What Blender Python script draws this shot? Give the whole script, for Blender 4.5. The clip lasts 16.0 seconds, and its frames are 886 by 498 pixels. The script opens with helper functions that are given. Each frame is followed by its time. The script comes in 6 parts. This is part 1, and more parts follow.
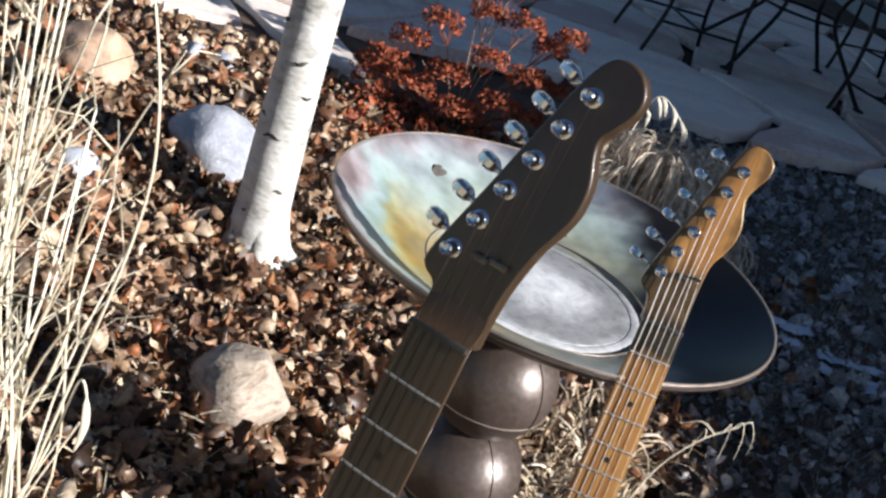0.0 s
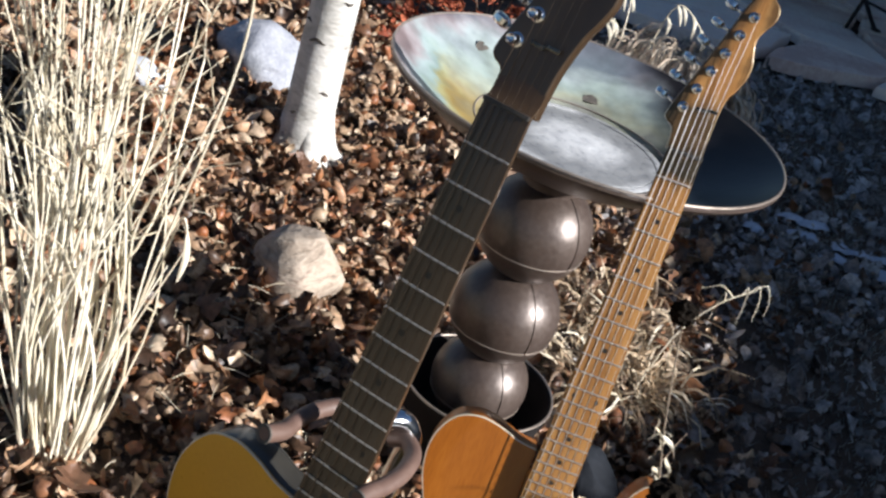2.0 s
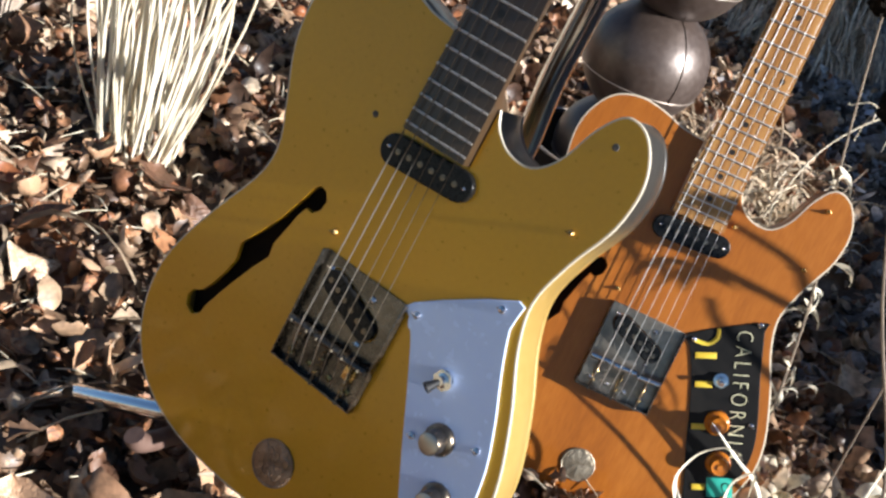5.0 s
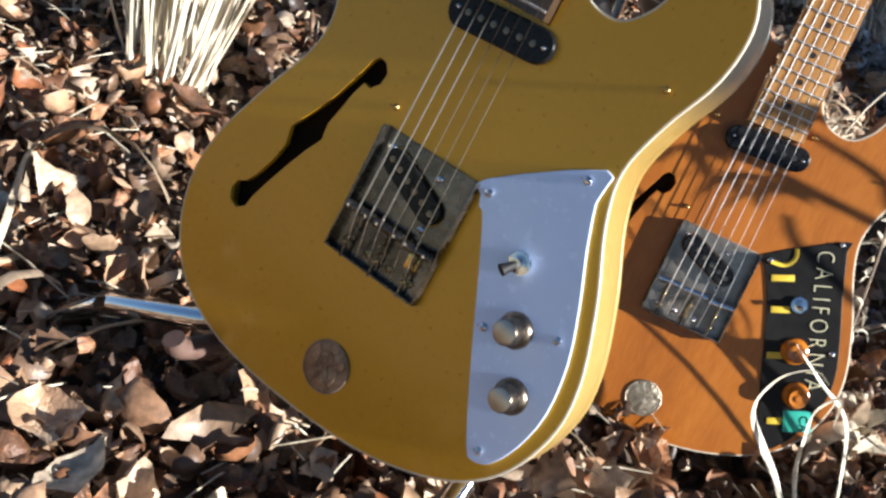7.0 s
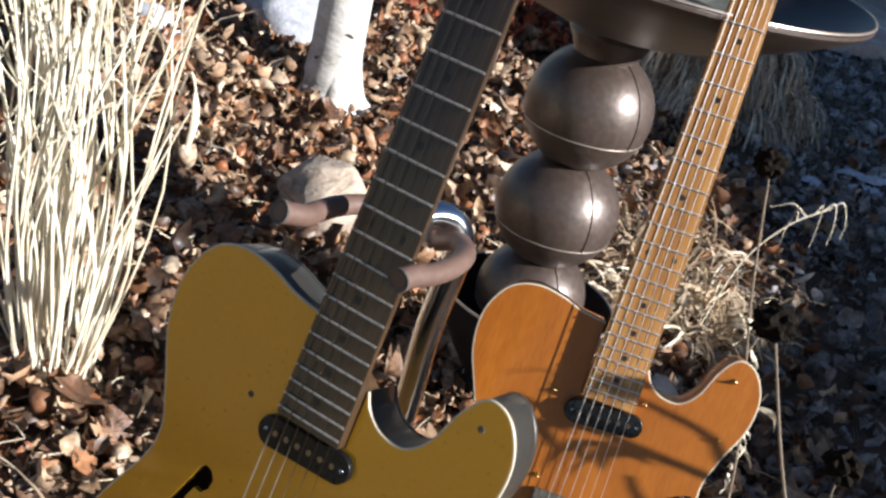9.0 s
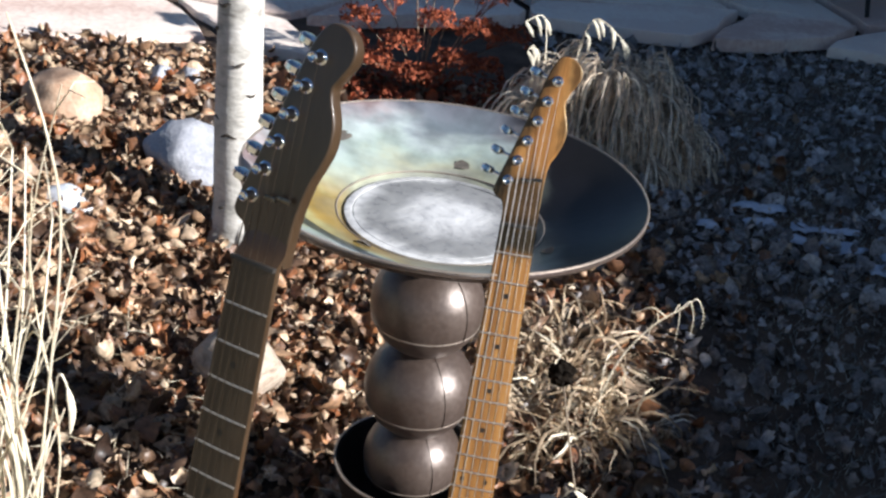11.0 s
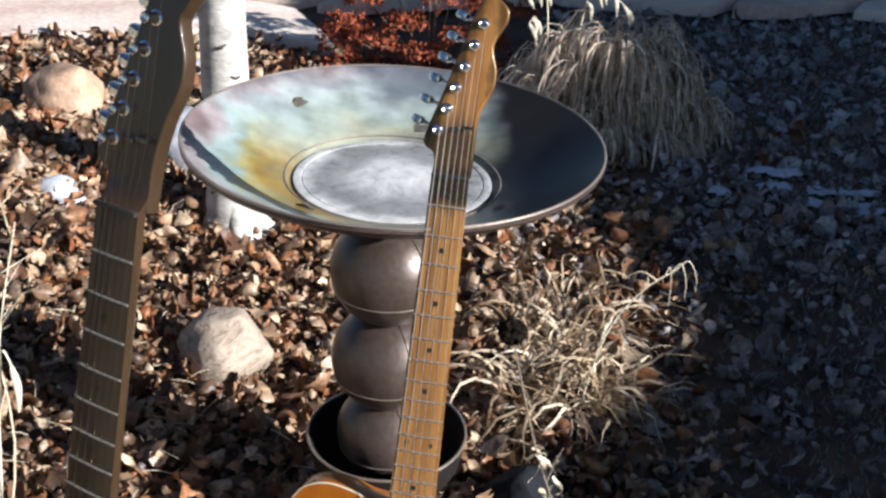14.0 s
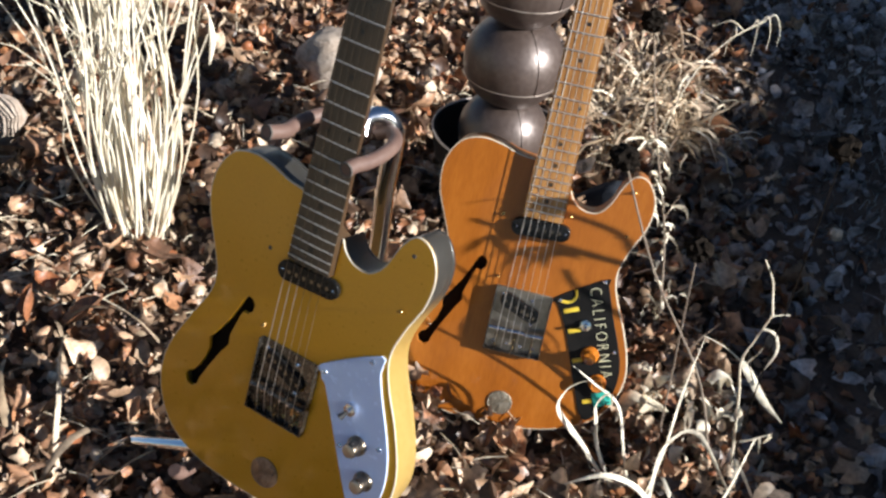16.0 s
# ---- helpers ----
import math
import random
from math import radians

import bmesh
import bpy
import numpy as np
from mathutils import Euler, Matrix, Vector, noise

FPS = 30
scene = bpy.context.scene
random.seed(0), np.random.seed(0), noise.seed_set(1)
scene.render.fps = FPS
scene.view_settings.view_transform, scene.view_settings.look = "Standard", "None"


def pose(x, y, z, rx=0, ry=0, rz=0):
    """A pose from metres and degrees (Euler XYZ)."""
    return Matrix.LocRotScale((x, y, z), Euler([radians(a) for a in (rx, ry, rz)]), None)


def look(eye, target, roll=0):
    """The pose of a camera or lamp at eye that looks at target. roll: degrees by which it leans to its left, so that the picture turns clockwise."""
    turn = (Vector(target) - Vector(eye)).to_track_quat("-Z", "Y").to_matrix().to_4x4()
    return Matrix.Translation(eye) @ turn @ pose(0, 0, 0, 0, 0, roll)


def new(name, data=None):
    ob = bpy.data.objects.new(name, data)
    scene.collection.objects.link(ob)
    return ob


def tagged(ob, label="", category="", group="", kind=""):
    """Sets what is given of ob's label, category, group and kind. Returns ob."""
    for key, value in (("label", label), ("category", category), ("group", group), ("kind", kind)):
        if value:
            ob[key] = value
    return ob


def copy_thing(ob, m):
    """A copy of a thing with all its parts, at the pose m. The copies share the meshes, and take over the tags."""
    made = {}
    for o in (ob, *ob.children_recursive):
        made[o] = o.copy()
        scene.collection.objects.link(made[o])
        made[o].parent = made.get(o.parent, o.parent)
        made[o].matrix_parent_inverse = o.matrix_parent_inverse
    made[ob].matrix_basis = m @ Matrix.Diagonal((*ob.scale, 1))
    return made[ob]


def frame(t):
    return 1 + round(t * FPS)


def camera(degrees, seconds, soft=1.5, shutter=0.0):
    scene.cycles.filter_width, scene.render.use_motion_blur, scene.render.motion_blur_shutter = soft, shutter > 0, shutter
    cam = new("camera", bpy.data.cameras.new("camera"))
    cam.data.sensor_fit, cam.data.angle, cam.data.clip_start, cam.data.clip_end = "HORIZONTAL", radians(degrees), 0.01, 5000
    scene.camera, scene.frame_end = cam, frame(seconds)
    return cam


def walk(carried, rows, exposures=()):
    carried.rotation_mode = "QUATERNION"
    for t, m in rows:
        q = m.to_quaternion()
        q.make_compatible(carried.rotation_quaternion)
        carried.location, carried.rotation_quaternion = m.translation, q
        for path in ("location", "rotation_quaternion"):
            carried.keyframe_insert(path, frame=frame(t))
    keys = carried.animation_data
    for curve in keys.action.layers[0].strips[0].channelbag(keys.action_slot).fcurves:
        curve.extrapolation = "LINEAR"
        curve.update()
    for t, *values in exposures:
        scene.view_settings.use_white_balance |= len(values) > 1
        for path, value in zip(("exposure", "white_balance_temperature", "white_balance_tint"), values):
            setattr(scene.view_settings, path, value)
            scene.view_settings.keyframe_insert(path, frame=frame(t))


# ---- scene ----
cam = camera(44.11, 16.0, soft=2.6)
PATH = [
    (0.0, (0.0056, -0.4545, 1.1496), (0.1100, 0.4503, 0.7367), 19.40),
    (0.5, (0.0144, -0.4668, 1.1449), (0.1402, 0.4354, 0.7322), 20.55),
    (1.0, (0.0321, -0.4455, 1.1324), (0.1536, 0.4512, 0.7068), 21.15),
    (1.5, (0.0152, -0.5099, 1.1159), (0.1405, 0.3858, 0.6893), 20.78),
    (2.0, (-0.0145, -0.6730, 1.1076), (0.0843, 0.2105, 0.6498), 18.13),
    (2.5, (0.0134, -0.7120, 1.0616), (0.0355, 0.1411, 0.5405), 20.27),
    (3.0, (0.0755, -0.7098, 1.0048), (0.0072, 0.1079, 0.4332), 23.16),
    (3.5, (0.0529, -0.7186, 0.9499), (0.0168, 0.0945, 0.3690), 24.36),
    (3.7, (0.0047, -0.7128, 0.9005), (0.0248, 0.1106, 0.3334), 26.22),
    (5.8, (0.0145, -0.6847, 0.5996), (0.0581, 0.2200, 0.1758), 19.85),
    (6.0, (0.0084, -0.6865, 0.5889), (0.0400, 0.2125, 0.1521), 19.99),
    (6.5, (0.0038, -0.6784, 0.5692), (0.0419, 0.2120, 0.1156), 20.82),
    (7.0, (0.0077, -0.6602, 0.5438), (0.0474, 0.2256, 0.0815), 20.45),
    (7.5, (0.0040, -0.6242, 0.5189), (0.0598, 0.2740, 0.0829), 19.81),
    (8.0, (0.0382, -0.5800, 0.5223), (0.0628, 0.3427, 0.1377), 17.45),
    (8.5, (0.0308, -0.6054, 0.6393), (0.1128, 0.3273, 0.2882), 15.71),
    (9.0, (0.0404, -0.6096, 0.8346), (0.1001, 0.2929, 0.4082), 15.22),
    (9.5, (0.0586, -0.6324, 1.0505), (0.1281, 0.2479, 0.5813), 12.49),
    (9.7, (0.0780, -0.6380, 1.1146), (0.1503, 0.2473, 0.6552), 10.84),
    (11.8, (0.2563, -0.6407, 1.2489), (0.2676, 0.2508, 0.7960), 2.21),
    (12.0, (0.2772, -0.6025, 1.2341), (0.2741, 0.2830, 0.7694), 1.13),
    (12.5, (0.3031, -0.5940, 1.2322), (0.3186, 0.3007, 0.7858), 2.47),
    (13.0, (0.3339, -0.5816, 1.2184), (0.3634, 0.3165, 0.7795), 0.96),
    (13.5, (0.3526, -0.5560, 1.2062), (0.3687, 0.3374, 0.7571), 2.06),
    (14.0, (0.3315, -0.6203, 1.1861), (0.3420, 0.2691, 0.7290), 2.24),
    (14.5, (0.2592, -0.7325, 1.1727), (0.2877, 0.1714, 0.7459), 3.49),
    (15.0, (0.1767, -0.8771, 1.1424), (0.2136, -0.0087, 0.6479), 4.46),
    (15.5, (0.1313, -0.9083, 1.1079), (0.1618, -0.0741, 0.5572), 7.33),
    (16.0, (0.1334, -0.9146, 1.1027), (0.1622, -0.1063, 0.5147), 7.75),
]
EXPOSURES = [(0.0, 0.72, 6300, 10), (1.0, 0.69, 6300, 10), (2.5, 0.70, 6300, 10), (3.0, 0.76, 6300, 10), (3.5, 0.86, 6300, 10), (3.7, 0.88, 6300, 10), (5.8, 1.08, 6300, 10), (7.0, 1.10, 6300, 10), (7.8, 1.14, 6300, 10), (8.4, 1.06, 6300, 10), (9.0, 0.87, 6300, 10), (9.6, 0.88, 6300, 10), (12.0, 0.76, 6300, 10), (13.0, 0.72, 6300, 10), (15.0, 0.68, 6300, 10), (15.5, 0.86, 6300, 10), (16.0, 0.92, 6300, 10)]
walk(cam, [(t, look(eye, aim, roll)) for t, eye, aim, roll in PATH], EXPOSURES)

# ---- daylight ----
SUN = Vector((0.840, -0.375, 0.400)).normalized()
ELEVATION = math.asin(SUN.z)
AZIMUTH = math.atan2(SUN.x, SUN.y)
world = bpy.data.worlds.new("sky")
scene.world = world
world.use_nodes = True
wn = world.node_tree.nodes
sky = wn.new("ShaderNodeTexSky")
sky.sky_type = "NISHITA"
sky.sun_disc = False
sky.sun_elevation = ELEVATION
sky.sun_rotation = AZIMUTH
sky.dust_density = 0.4
sky.ozone_density = 4.0
wn["Background"].inputs["Strength"].default_value = 0.043
world.node_tree.links.new(sky.outputs["Color"], wn["Background"].inputs["Color"])
lamp = bpy.data.lights.new("sun", "SUN")
lamp.energy = 6.0
lamp.angle = radians(0.53)
lamp.color = (1.0, 0.972, 0.94)
sun = new("sun", lamp)
sun.matrix_world = look(SUN * 30, (0, 0, 0))


# ---- tools ----
def axes(x, y, z, o):
    """A pose from three axes and an origin."""
    m = Matrix((x, y, z)).transposed().to_4x4()
    m.translation = o
    q = m.to_quaternion()
    return Matrix.LocRotScale(o, q, None)


def mesh_of(bm, smooth=True):
    me = bpy.data.meshes.new("mesh")
    bm.to_mesh(me)
    bm.free()
    for p in me.polygons:
        p.use_smooth = smooth
    return me


def sharpen(me, degrees=35):
    """Smooth faces, with edges sharper than the angle kept sharp."""
    me.polygons.foreach_set("use_smooth", [True] * len(me.polygons))
    me.set_sharp_from_angle(angle=radians(degrees))
    return me


def part(name, shape, material, parent=None, label="", place=None):
    """One mesh object, under a thing or a part."""
    me = shape if isinstance(shape, bpy.types.Mesh) else sharpen(mesh_of(shape))
    me.materials.clear()
    me.materials.append(material)
    ob = new(name, me)
    if parent is not None:
        ob.parent = parent
    if place is not None:
        ob.matrix_basis = place
    if label:
        ob["label"] = label
    return ob


def again(ob, parent, place):
    """Another object on the same mesh."""
    twin = new(ob.name.split(".")[0], ob.data)
    twin.parent = parent
    twin.matrix_basis = place
    return twin


def thing(name, place, label, category, group=""):
    ob = new(name)
    ob.empty_display_size = 0.05
    ob.matrix_basis = place
    return tagged(ob, label, category, group)


def at(x, y, z):
    return Matrix.Translation((x, y, z))


def box(sx, sy, sz, x=0, y=0, z=0, bevel=0.0):
    bm = bmesh.new()
    bmesh.ops.create_cube(bm, size=1, matrix=at(x, y, z) @ Matrix.Diagonal((sx, sy, sz, 1)))
    if bevel:
        bmesh.ops.bevel(bm, geom=bm.edges[:], offset=bevel, segments=2, affect="EDGES", profile=0.6)
    return bm


def lathe(profile, n=32, closed=False):
    """Turns (radius, height) pairs round the z axis."""
    bm = bmesh.new()
    rings = []
    for r, h in profile:
        if r < 1e-6:
            rings.append([bm.verts.new((0, 0, h))])
        else:
            rings.append([bm.verts.new((r * math.cos(2 * math.pi * i / n), r * math.sin(2 * math.pi * i / n), h)) for i in range(n)])
    pairs = list(zip(rings, rings[1:])) + ([(rings[-1], rings[0])] if closed else [])
    for a, b in pairs:
        for i in range(n):
            j = (i + 1) % n
            if len(a) == 1 and len(b) == 1:
                continue
            if len(a) == 1:
                bm.faces.new((a[0], b[j], b[i]))
            elif len(b) == 1:
                bm.faces.new((a[i], a[j], b[0]))
            else:
                bm.faces.new((a[i], a[j], b[j], b[i]))
    bmesh.ops.recalc_face_normals(bm, faces=bm.faces[:])
    return bm


def smooth_line(points, steps=6, closed=False):
    """A Catmull-Rom line through points."""
    p = [np.array(q, float) for q in points]
    n = len(p)
    out = []
    for i in range(n if closed else n - 1):
        if closed:
            a, b, c, d = p[i - 1], p[i], p[(i + 1) % n], p[(i + 2) % n]
        else:
            a, b, c, d = p[max(i - 1, 0)], p[i], p[i + 1], p[min(i + 2, n - 1)]
        for k in range(steps):
            t = k / steps
            out.append(0.5 * (2 * b + (c - a) * t + (2 * a - 5 * b + 4 * c - d) * t * t + (3 * b - a - 3 * c + d) * t ** 3))
    if not closed:
        out.append(p[-1])
    return out


def sweep(line, radius, n=8, flat=1.0, caps=True):
    """Vertices and faces of a tube along a line; radius: one number, or one for each point; flat: the ratio of its two widths."""
    line = [Vector(q) for q in line]
    m = len(line)
    radii = [float(r) for r in radius] if hasattr(radius, "__len__") else [float(radius)] * m
    tangents = [(line[min(i + 1, m - 1)] - line[max(i - 1, 0)]).normalized() for i in range(m)]
    side = tangents[0].orthogonal().normalized()
    verts, faces = [], []
    for i in range(m):
        side = (side - tangents[i] * side.dot(tangents[i])).normalized()
        up = tangents[i].cross(side)
        for k in range(n):
            a = 2 * math.pi * k / n
            verts.append(line[i] + radii[i] * (math.cos(a) * side + flat * math.sin(a) * up))
    for i in range(m - 1):
        for k in range(n):
            j = (k + 1) % n
            faces.append((i * n + k, i * n + j, i * n + n + j, i * n + n + k))
    if caps:
        faces.append(tuple(range(n))[::-1])
        faces.append(tuple((m - 1) * n + k for k in range(n)))
    return verts, faces


def tube(line, radius, n=8, flat=1.0):
    verts, faces = sweep(line, radius, n, flat)
    me = bpy.data.meshes.new("mesh")
    me.from_pydata([tuple(v) for v in verts], [], faces)
    return sharpen(me, 50)


def joined(pieces):
    """One mesh out of several (vertices, faces)."""
    verts, faces = [], []
    for v, f in pieces:
        k = len(verts)
        verts += [tuple(q) for q in v]
        faces += [tuple(i + k for i in q) for q in f]
    me = bpy.data.meshes.new("mesh")
    me.from_pydata(verts, [], faces)
    return sharpen(me, 50)


def slab(outer, z0, z1, holes=(), bevel=0.001):
    """A plate with a rounded edge, cut to an outline and pierced by holes."""
    cu = bpy.data.curves.new("outline", "CURVE")
    cu.dimensions = "2D"
    cu.fill_mode = "BOTH"
    for loop in (outer, *holes):
        sp = cu.splines.new("POLY")
        sp.points.add(len(loop) - 1)
        for q, v in zip(sp.points, loop):
            q.co = (v[0], v[1], 0, 1)
        sp.use_cyclic_u = True
    cu.bevel_depth, cu.bevel_resolution, cu.offset = bevel, 2, -bevel
    cu.extrude = (z1 - z0) / 2 - bevel
    ob = new("outline", cu)
    bpy.context.view_layer.update()
    me = bpy.data.meshes.new_from_object(ob.evaluated_get(bpy.context.evaluated_depsgraph_get()))
    bpy.data.objects.remove(ob)
    bpy.data.curves.remove(cu)
    me.transform(at(0, 0, (z0 + z1) / 2))
    return sharpen(me, 40)


def lettering(text, size, depth, bold=0.0, spacing=1.0):
    """Raised letters in the built-in font, centred on their place."""
    cu = bpy.data.curves.new("letters", "FONT")
    cu.body, cu.size, cu.extrude, cu.offset = text, size, depth, bold
    cu.space_character = spacing
    cu.align_x, cu.align_y = "CENTER", "CENTER"
    cu.resolution_u = 4
    ob = new("letters", cu)
    bpy.context.view_layer.update()
    me = bpy.data.meshes.new_from_object(ob.evaluated_get(bpy.context.evaluated_depsgraph_get()))
    bpy.data.objects.remove(ob)
    bpy.data.curves.remove(cu)
    return me


def material(name, colours, rough=0.6, metal=0.0, scale=20.0, fine=150.0, bump=0.0, fine_bump=0.0, stretch=(1, 1, 1),
             rough_spread=0.1, per_object=0.0, coat=0.0, spec=0.5, warp=0.0, tint=(1, 1, 1)):
    """A surface whose colours drift at two scales, with relief and uneven gloss."""
    m = bpy.data.materials.new(name)
    m.use_nodes = True
    t = m.node_tree
    n, k = t.nodes, t.links
    b = n["Principled BSDF"]
    co = n.new("ShaderNodeTexCoord")
    mp = n.new("ShaderNodeMapping")
    mp.inputs["Scale"].default_value = stretch
    k.new(co.outputs["Object"], mp.inputs["Vector"])
    big = n.new("ShaderNodeTexNoise")
    big.inputs["Scale"].default_value, big.inputs["Detail"].default_value = scale, 4
    big.inputs["Distortion"].default_value = warp
    small = n.new("ShaderNodeTexNoise")
    small.inputs["Scale"].default_value, small.inputs["Detail"].default_value = fine, 5
    for q in (big, small):
        k.new(mp.outputs["Vector"], q.inputs["Vector"])
    mix = n.new("ShaderNodeMath")
    mix.operation = "MULTIPLY_ADD"
    mix.inputs[1].default_value = 0.35
    k.new(small.outputs["Fac"], mix.inputs[0])
    half = n.new("ShaderNodeMath")
    half.operation = "MULTIPLY"
    half.inputs[1].default_value = 0.65
    k.new(big.outputs["Fac"], half.inputs[0])
    k.new(half.outputs[0], mix.inputs[2])
    source = mix.outputs[0]
    if per_object:
        info = n.new("ShaderNodeObjectInfo")
        add = n.new("ShaderNodeMath")
        add.operation = "MULTIPLY_ADD"
        add.inputs[1].default_value = per_object
        k.new(info.outputs["Random"], add.inputs[0])
        k.new(source, add.inputs[2])
        low = n.new("ShaderNodeMath")
        low.operation = "SUBTRACT"
        low.inputs[1].default_value = per_object / 2
        k.new(add.outputs[0], low.inputs[0])
        source = low.outputs[0]
    ramp = n.new("ShaderNodeValToRGB")
    k.new(source, ramp.inputs["Fac"])
    els = ramp.color_ramp.elements
    for i, c in enumerate(colours):
        pos = 0.32 + 0.36 * i / max(len(colours) - 1, 1)
        e = els[i] if i < 2 else els.new(pos)
        e.position, e.color = pos, (*c, 1)
    if len(colours) == 1:
        els[1].color = (*colours[0], 1)
    k.new(ramp.outputs["Color"], b.inputs["Base Color"])
    b.inputs["Metallic"].default_value = metal
    b.inputs["Specular IOR Level"].default_value = spec
    b.inputs["Specular Tint"].default_value = (*tint, 1)
    b.inputs["Coat Weight"].default_value = coat
    b.inputs["Coat Roughness"].default_value = 0.06
    rr = n.new("ShaderNodeMapRange")
    rr.inputs["To Min"].default_value = max(0.02, rough - rough_spread)
    rr.inputs["To Max"].default_value = min(1.0, rough + rough_spread)
    k.new(small.outputs["Fac"], rr.inputs["Value"])
    k.new(rr.outputs["Result"], b.inputs["Roughness"])
    last = None
    for src, amount, dist in ((big, bump, 0.01), (small, fine_bump, 0.003)):
        if amount:
            bp = n.new("ShaderNodeBump")
            bp.inputs["Strength"].default_value, bp.inputs["Distance"].default_value = amount, dist
            k.new(src.outputs["Fac"], bp.inputs["Height"])
            if last:
                k.new(last.outputs["Normal"], bp.inputs["Normal"])
            last = bp
    if last:
        k.new(last.outputs["Normal"], b.inputs["Normal"])
    return m


def scattered(name, colours, rough=0.7, translucent=0.25, fine=90.0):
    """For many small pieces in one mesh: each piece takes its own colour, with veins and stains on it, and lets some light through."""
    m = bpy.data.materials.new(name)
    m.use_nodes = True
    t = m.node_tree
    n, k = t.nodes, t.links
    b = n["Principled BSDF"]
    geo = n.new("ShaderNodeNewGeometry")
    ramp = n.new("ShaderNodeValToRGB")
    ramp.color_ramp.interpolation = "LINEAR"
    els = ramp.color_ramp.elements
    for i, c in enumerate(colours):
        pos = i / (len(colours) - 1)
        e = els[i] if i < 2 else els.new(pos)
        e.position, e.color = pos, (*c, 1)
    k.new(geo.outputs["Random Per Island"], ramp.inputs["Fac"])
    co = n.new("ShaderNodeTexCoord")
    ns = n.new("ShaderNodeTexNoise")
    ns.inputs["Scale"].default_value, ns.inputs["Detail"].default_value = fine, 4
    k.new(co.outputs["Object"], ns.inputs["Vector"])
    mr = n.new("ShaderNodeMapRange")
    mr.inputs["From Min"].default_value, mr.inputs["From Max"].default_value = 0.3, 0.7
    mr.inputs["To Min"].default_value, mr.inputs["To Max"].default_value = 0.5, 1.3
    k.new(ns.outputs["Fac"], mr.inputs["Value"])
    mul = n.new("ShaderNodeMix")
    mul.data_type, mul.blend_type = "RGBA", "MULTIPLY"
    mul.inputs["Factor"].default_value = 1.0
    k.new(ramp.outputs["Color"], mul.inputs["A"])
    k.new(mr.outputs["Result"], mul.inputs["B"])
    k.new(mul.outputs["Result"], b.inputs["Base Color"])
    b.inputs["Roughness"].default_value = rough
    bp = n.new("ShaderNodeBump")
    bp.inputs["Strength"].default_value, bp.inputs["Distance"].default_value = 0.5, 0.002
    k.new(ns.outputs["Fac"], bp.inputs["Height"])
    k.new(bp.outputs["Normal"], b.inputs["Normal"])
    if translucent:
        tr = n.new("ShaderNodeBsdfTranslucent")
        k.new(mul.outputs["Result"], tr.inputs["Color"])
        ms = n.new("ShaderNodeMixShader")
        ms.inputs["Fac"].default_value = translucent
        k.new(b.outputs["BSDF"], ms.inputs[1])
        k.new(tr.outputs["BSDF"], ms.inputs[2])
        k.new(ms.outputs["Shader"], n["Material Output"].inputs["Surface"])
    return m


SOIL = material("soil", [(0.05, 0.034, 0.026), (0.10, 0.07, 0.052), (0.16, 0.115, 0.085)], 0.95, scale=9, fine=120, bump=0.8, fine_bump=0.9, spec=0.2)
LEAVES = scattered("dry_leaves", [(0.037, 0.022, 0.016), (0.098, 0.056, 0.035), (0.187, 0.108, 0.064), (0.28, 0.098, 0.037), (0.307, 0.182, 0.105), (0.466, 0.331, 0.214), (0.159, 0.082, 0.043), (0.678, 0.54, 0.386), (0.373, 0.243, 0.147), (0.073, 0.038, 0.024), (0.326, 0.14, 0.058), (0.576, 0.442, 0.308)], 0.46, 0.06)
# Grey copy of the dry leaves: the house's shade is put into its colour.
SHADE_LEAVES = scattered("damp_leaves", [(0.102, 0.09, 0.084), (0.204, 0.18, 0.168), (0.312, 0.282, 0.27), (0.144, 0.114, 0.1), (0.552, 0.516, 0.492), (0.24, 0.192, 0.168)], 0.5, 0.1)
# Frosted copy, lightened in colour for the extra skylight on the far lawn.
FROST_LIT_LEAVES = scattered("frosted_leaves", [(0.14, 0.135, 0.14), (0.30, 0.29, 0.30), (0.46, 0.45, 0.46), (0.20, 0.17, 0.16), (0.68, 0.68, 0.70), (0.34, 0.31, 0.30)], 0.5, 0.1)
LOOSE_LEAF = material("loose_leaf", [(0.14, 0.070, 0.040), (0.38, 0.165, 0.070), (0.33, 0.19, 0.105), (0.53, 0.36, 0.22), (0.66, 0.51, 0.36), (0.46, 0.28, 0.165)], 0.45, scale=3.5, fine=26, bump=0.5, fine_bump=0.4, per_object=0.75)
STRAW = scattered("straw", [(0.66, 0.56, 0.38), (0.80, 0.71, 0.53), (0.88, 0.81, 0.65), (0.70, 0.59, 0.41)], 0.45, 0.2, 60)
STEM = material("dry_stem", [(0.62, 0.53, 0.38), (0.75, 0.68, 0.53), (0.82, 0.76, 0.63)], 0.45, scale=14, fine=90, per_object=0.25)
DRY_BLADE = scattered("dry_blades", [(0.30, 0.20, 0.115), (0.50, 0.37, 0.235), (0.72, 0.59, 0.42), (0.21, 0.125, 0.07)], 0.55, 0.2, 50)
GREY_BLADE = scattered("weathered_blades", [(0.616, 0.495, 0.374), (0.814, 0.682, 0.539), (0.92, 0.847, 0.715), (0.506, 0.38, 0.27)], 0.7, 0.3, 50)
LAWN = scattered("winter_lawn", [(0.25, 0.27, 0.25), (0.37, 0.39, 0.36), (0.50, 0.50, 0.47)], 0.8, 0.15, 40)
BARK = material("white_bark", [(0.24, 0.22, 0.20), (0.46, 0.44, 0.40), (0.60, 0.57, 0.53), (0.66, 0.64, 0.60)], 0.75, scale=9, fine=60, bump=0.4, fine_bump=0.5, stretch=(1, 1, 2.5))
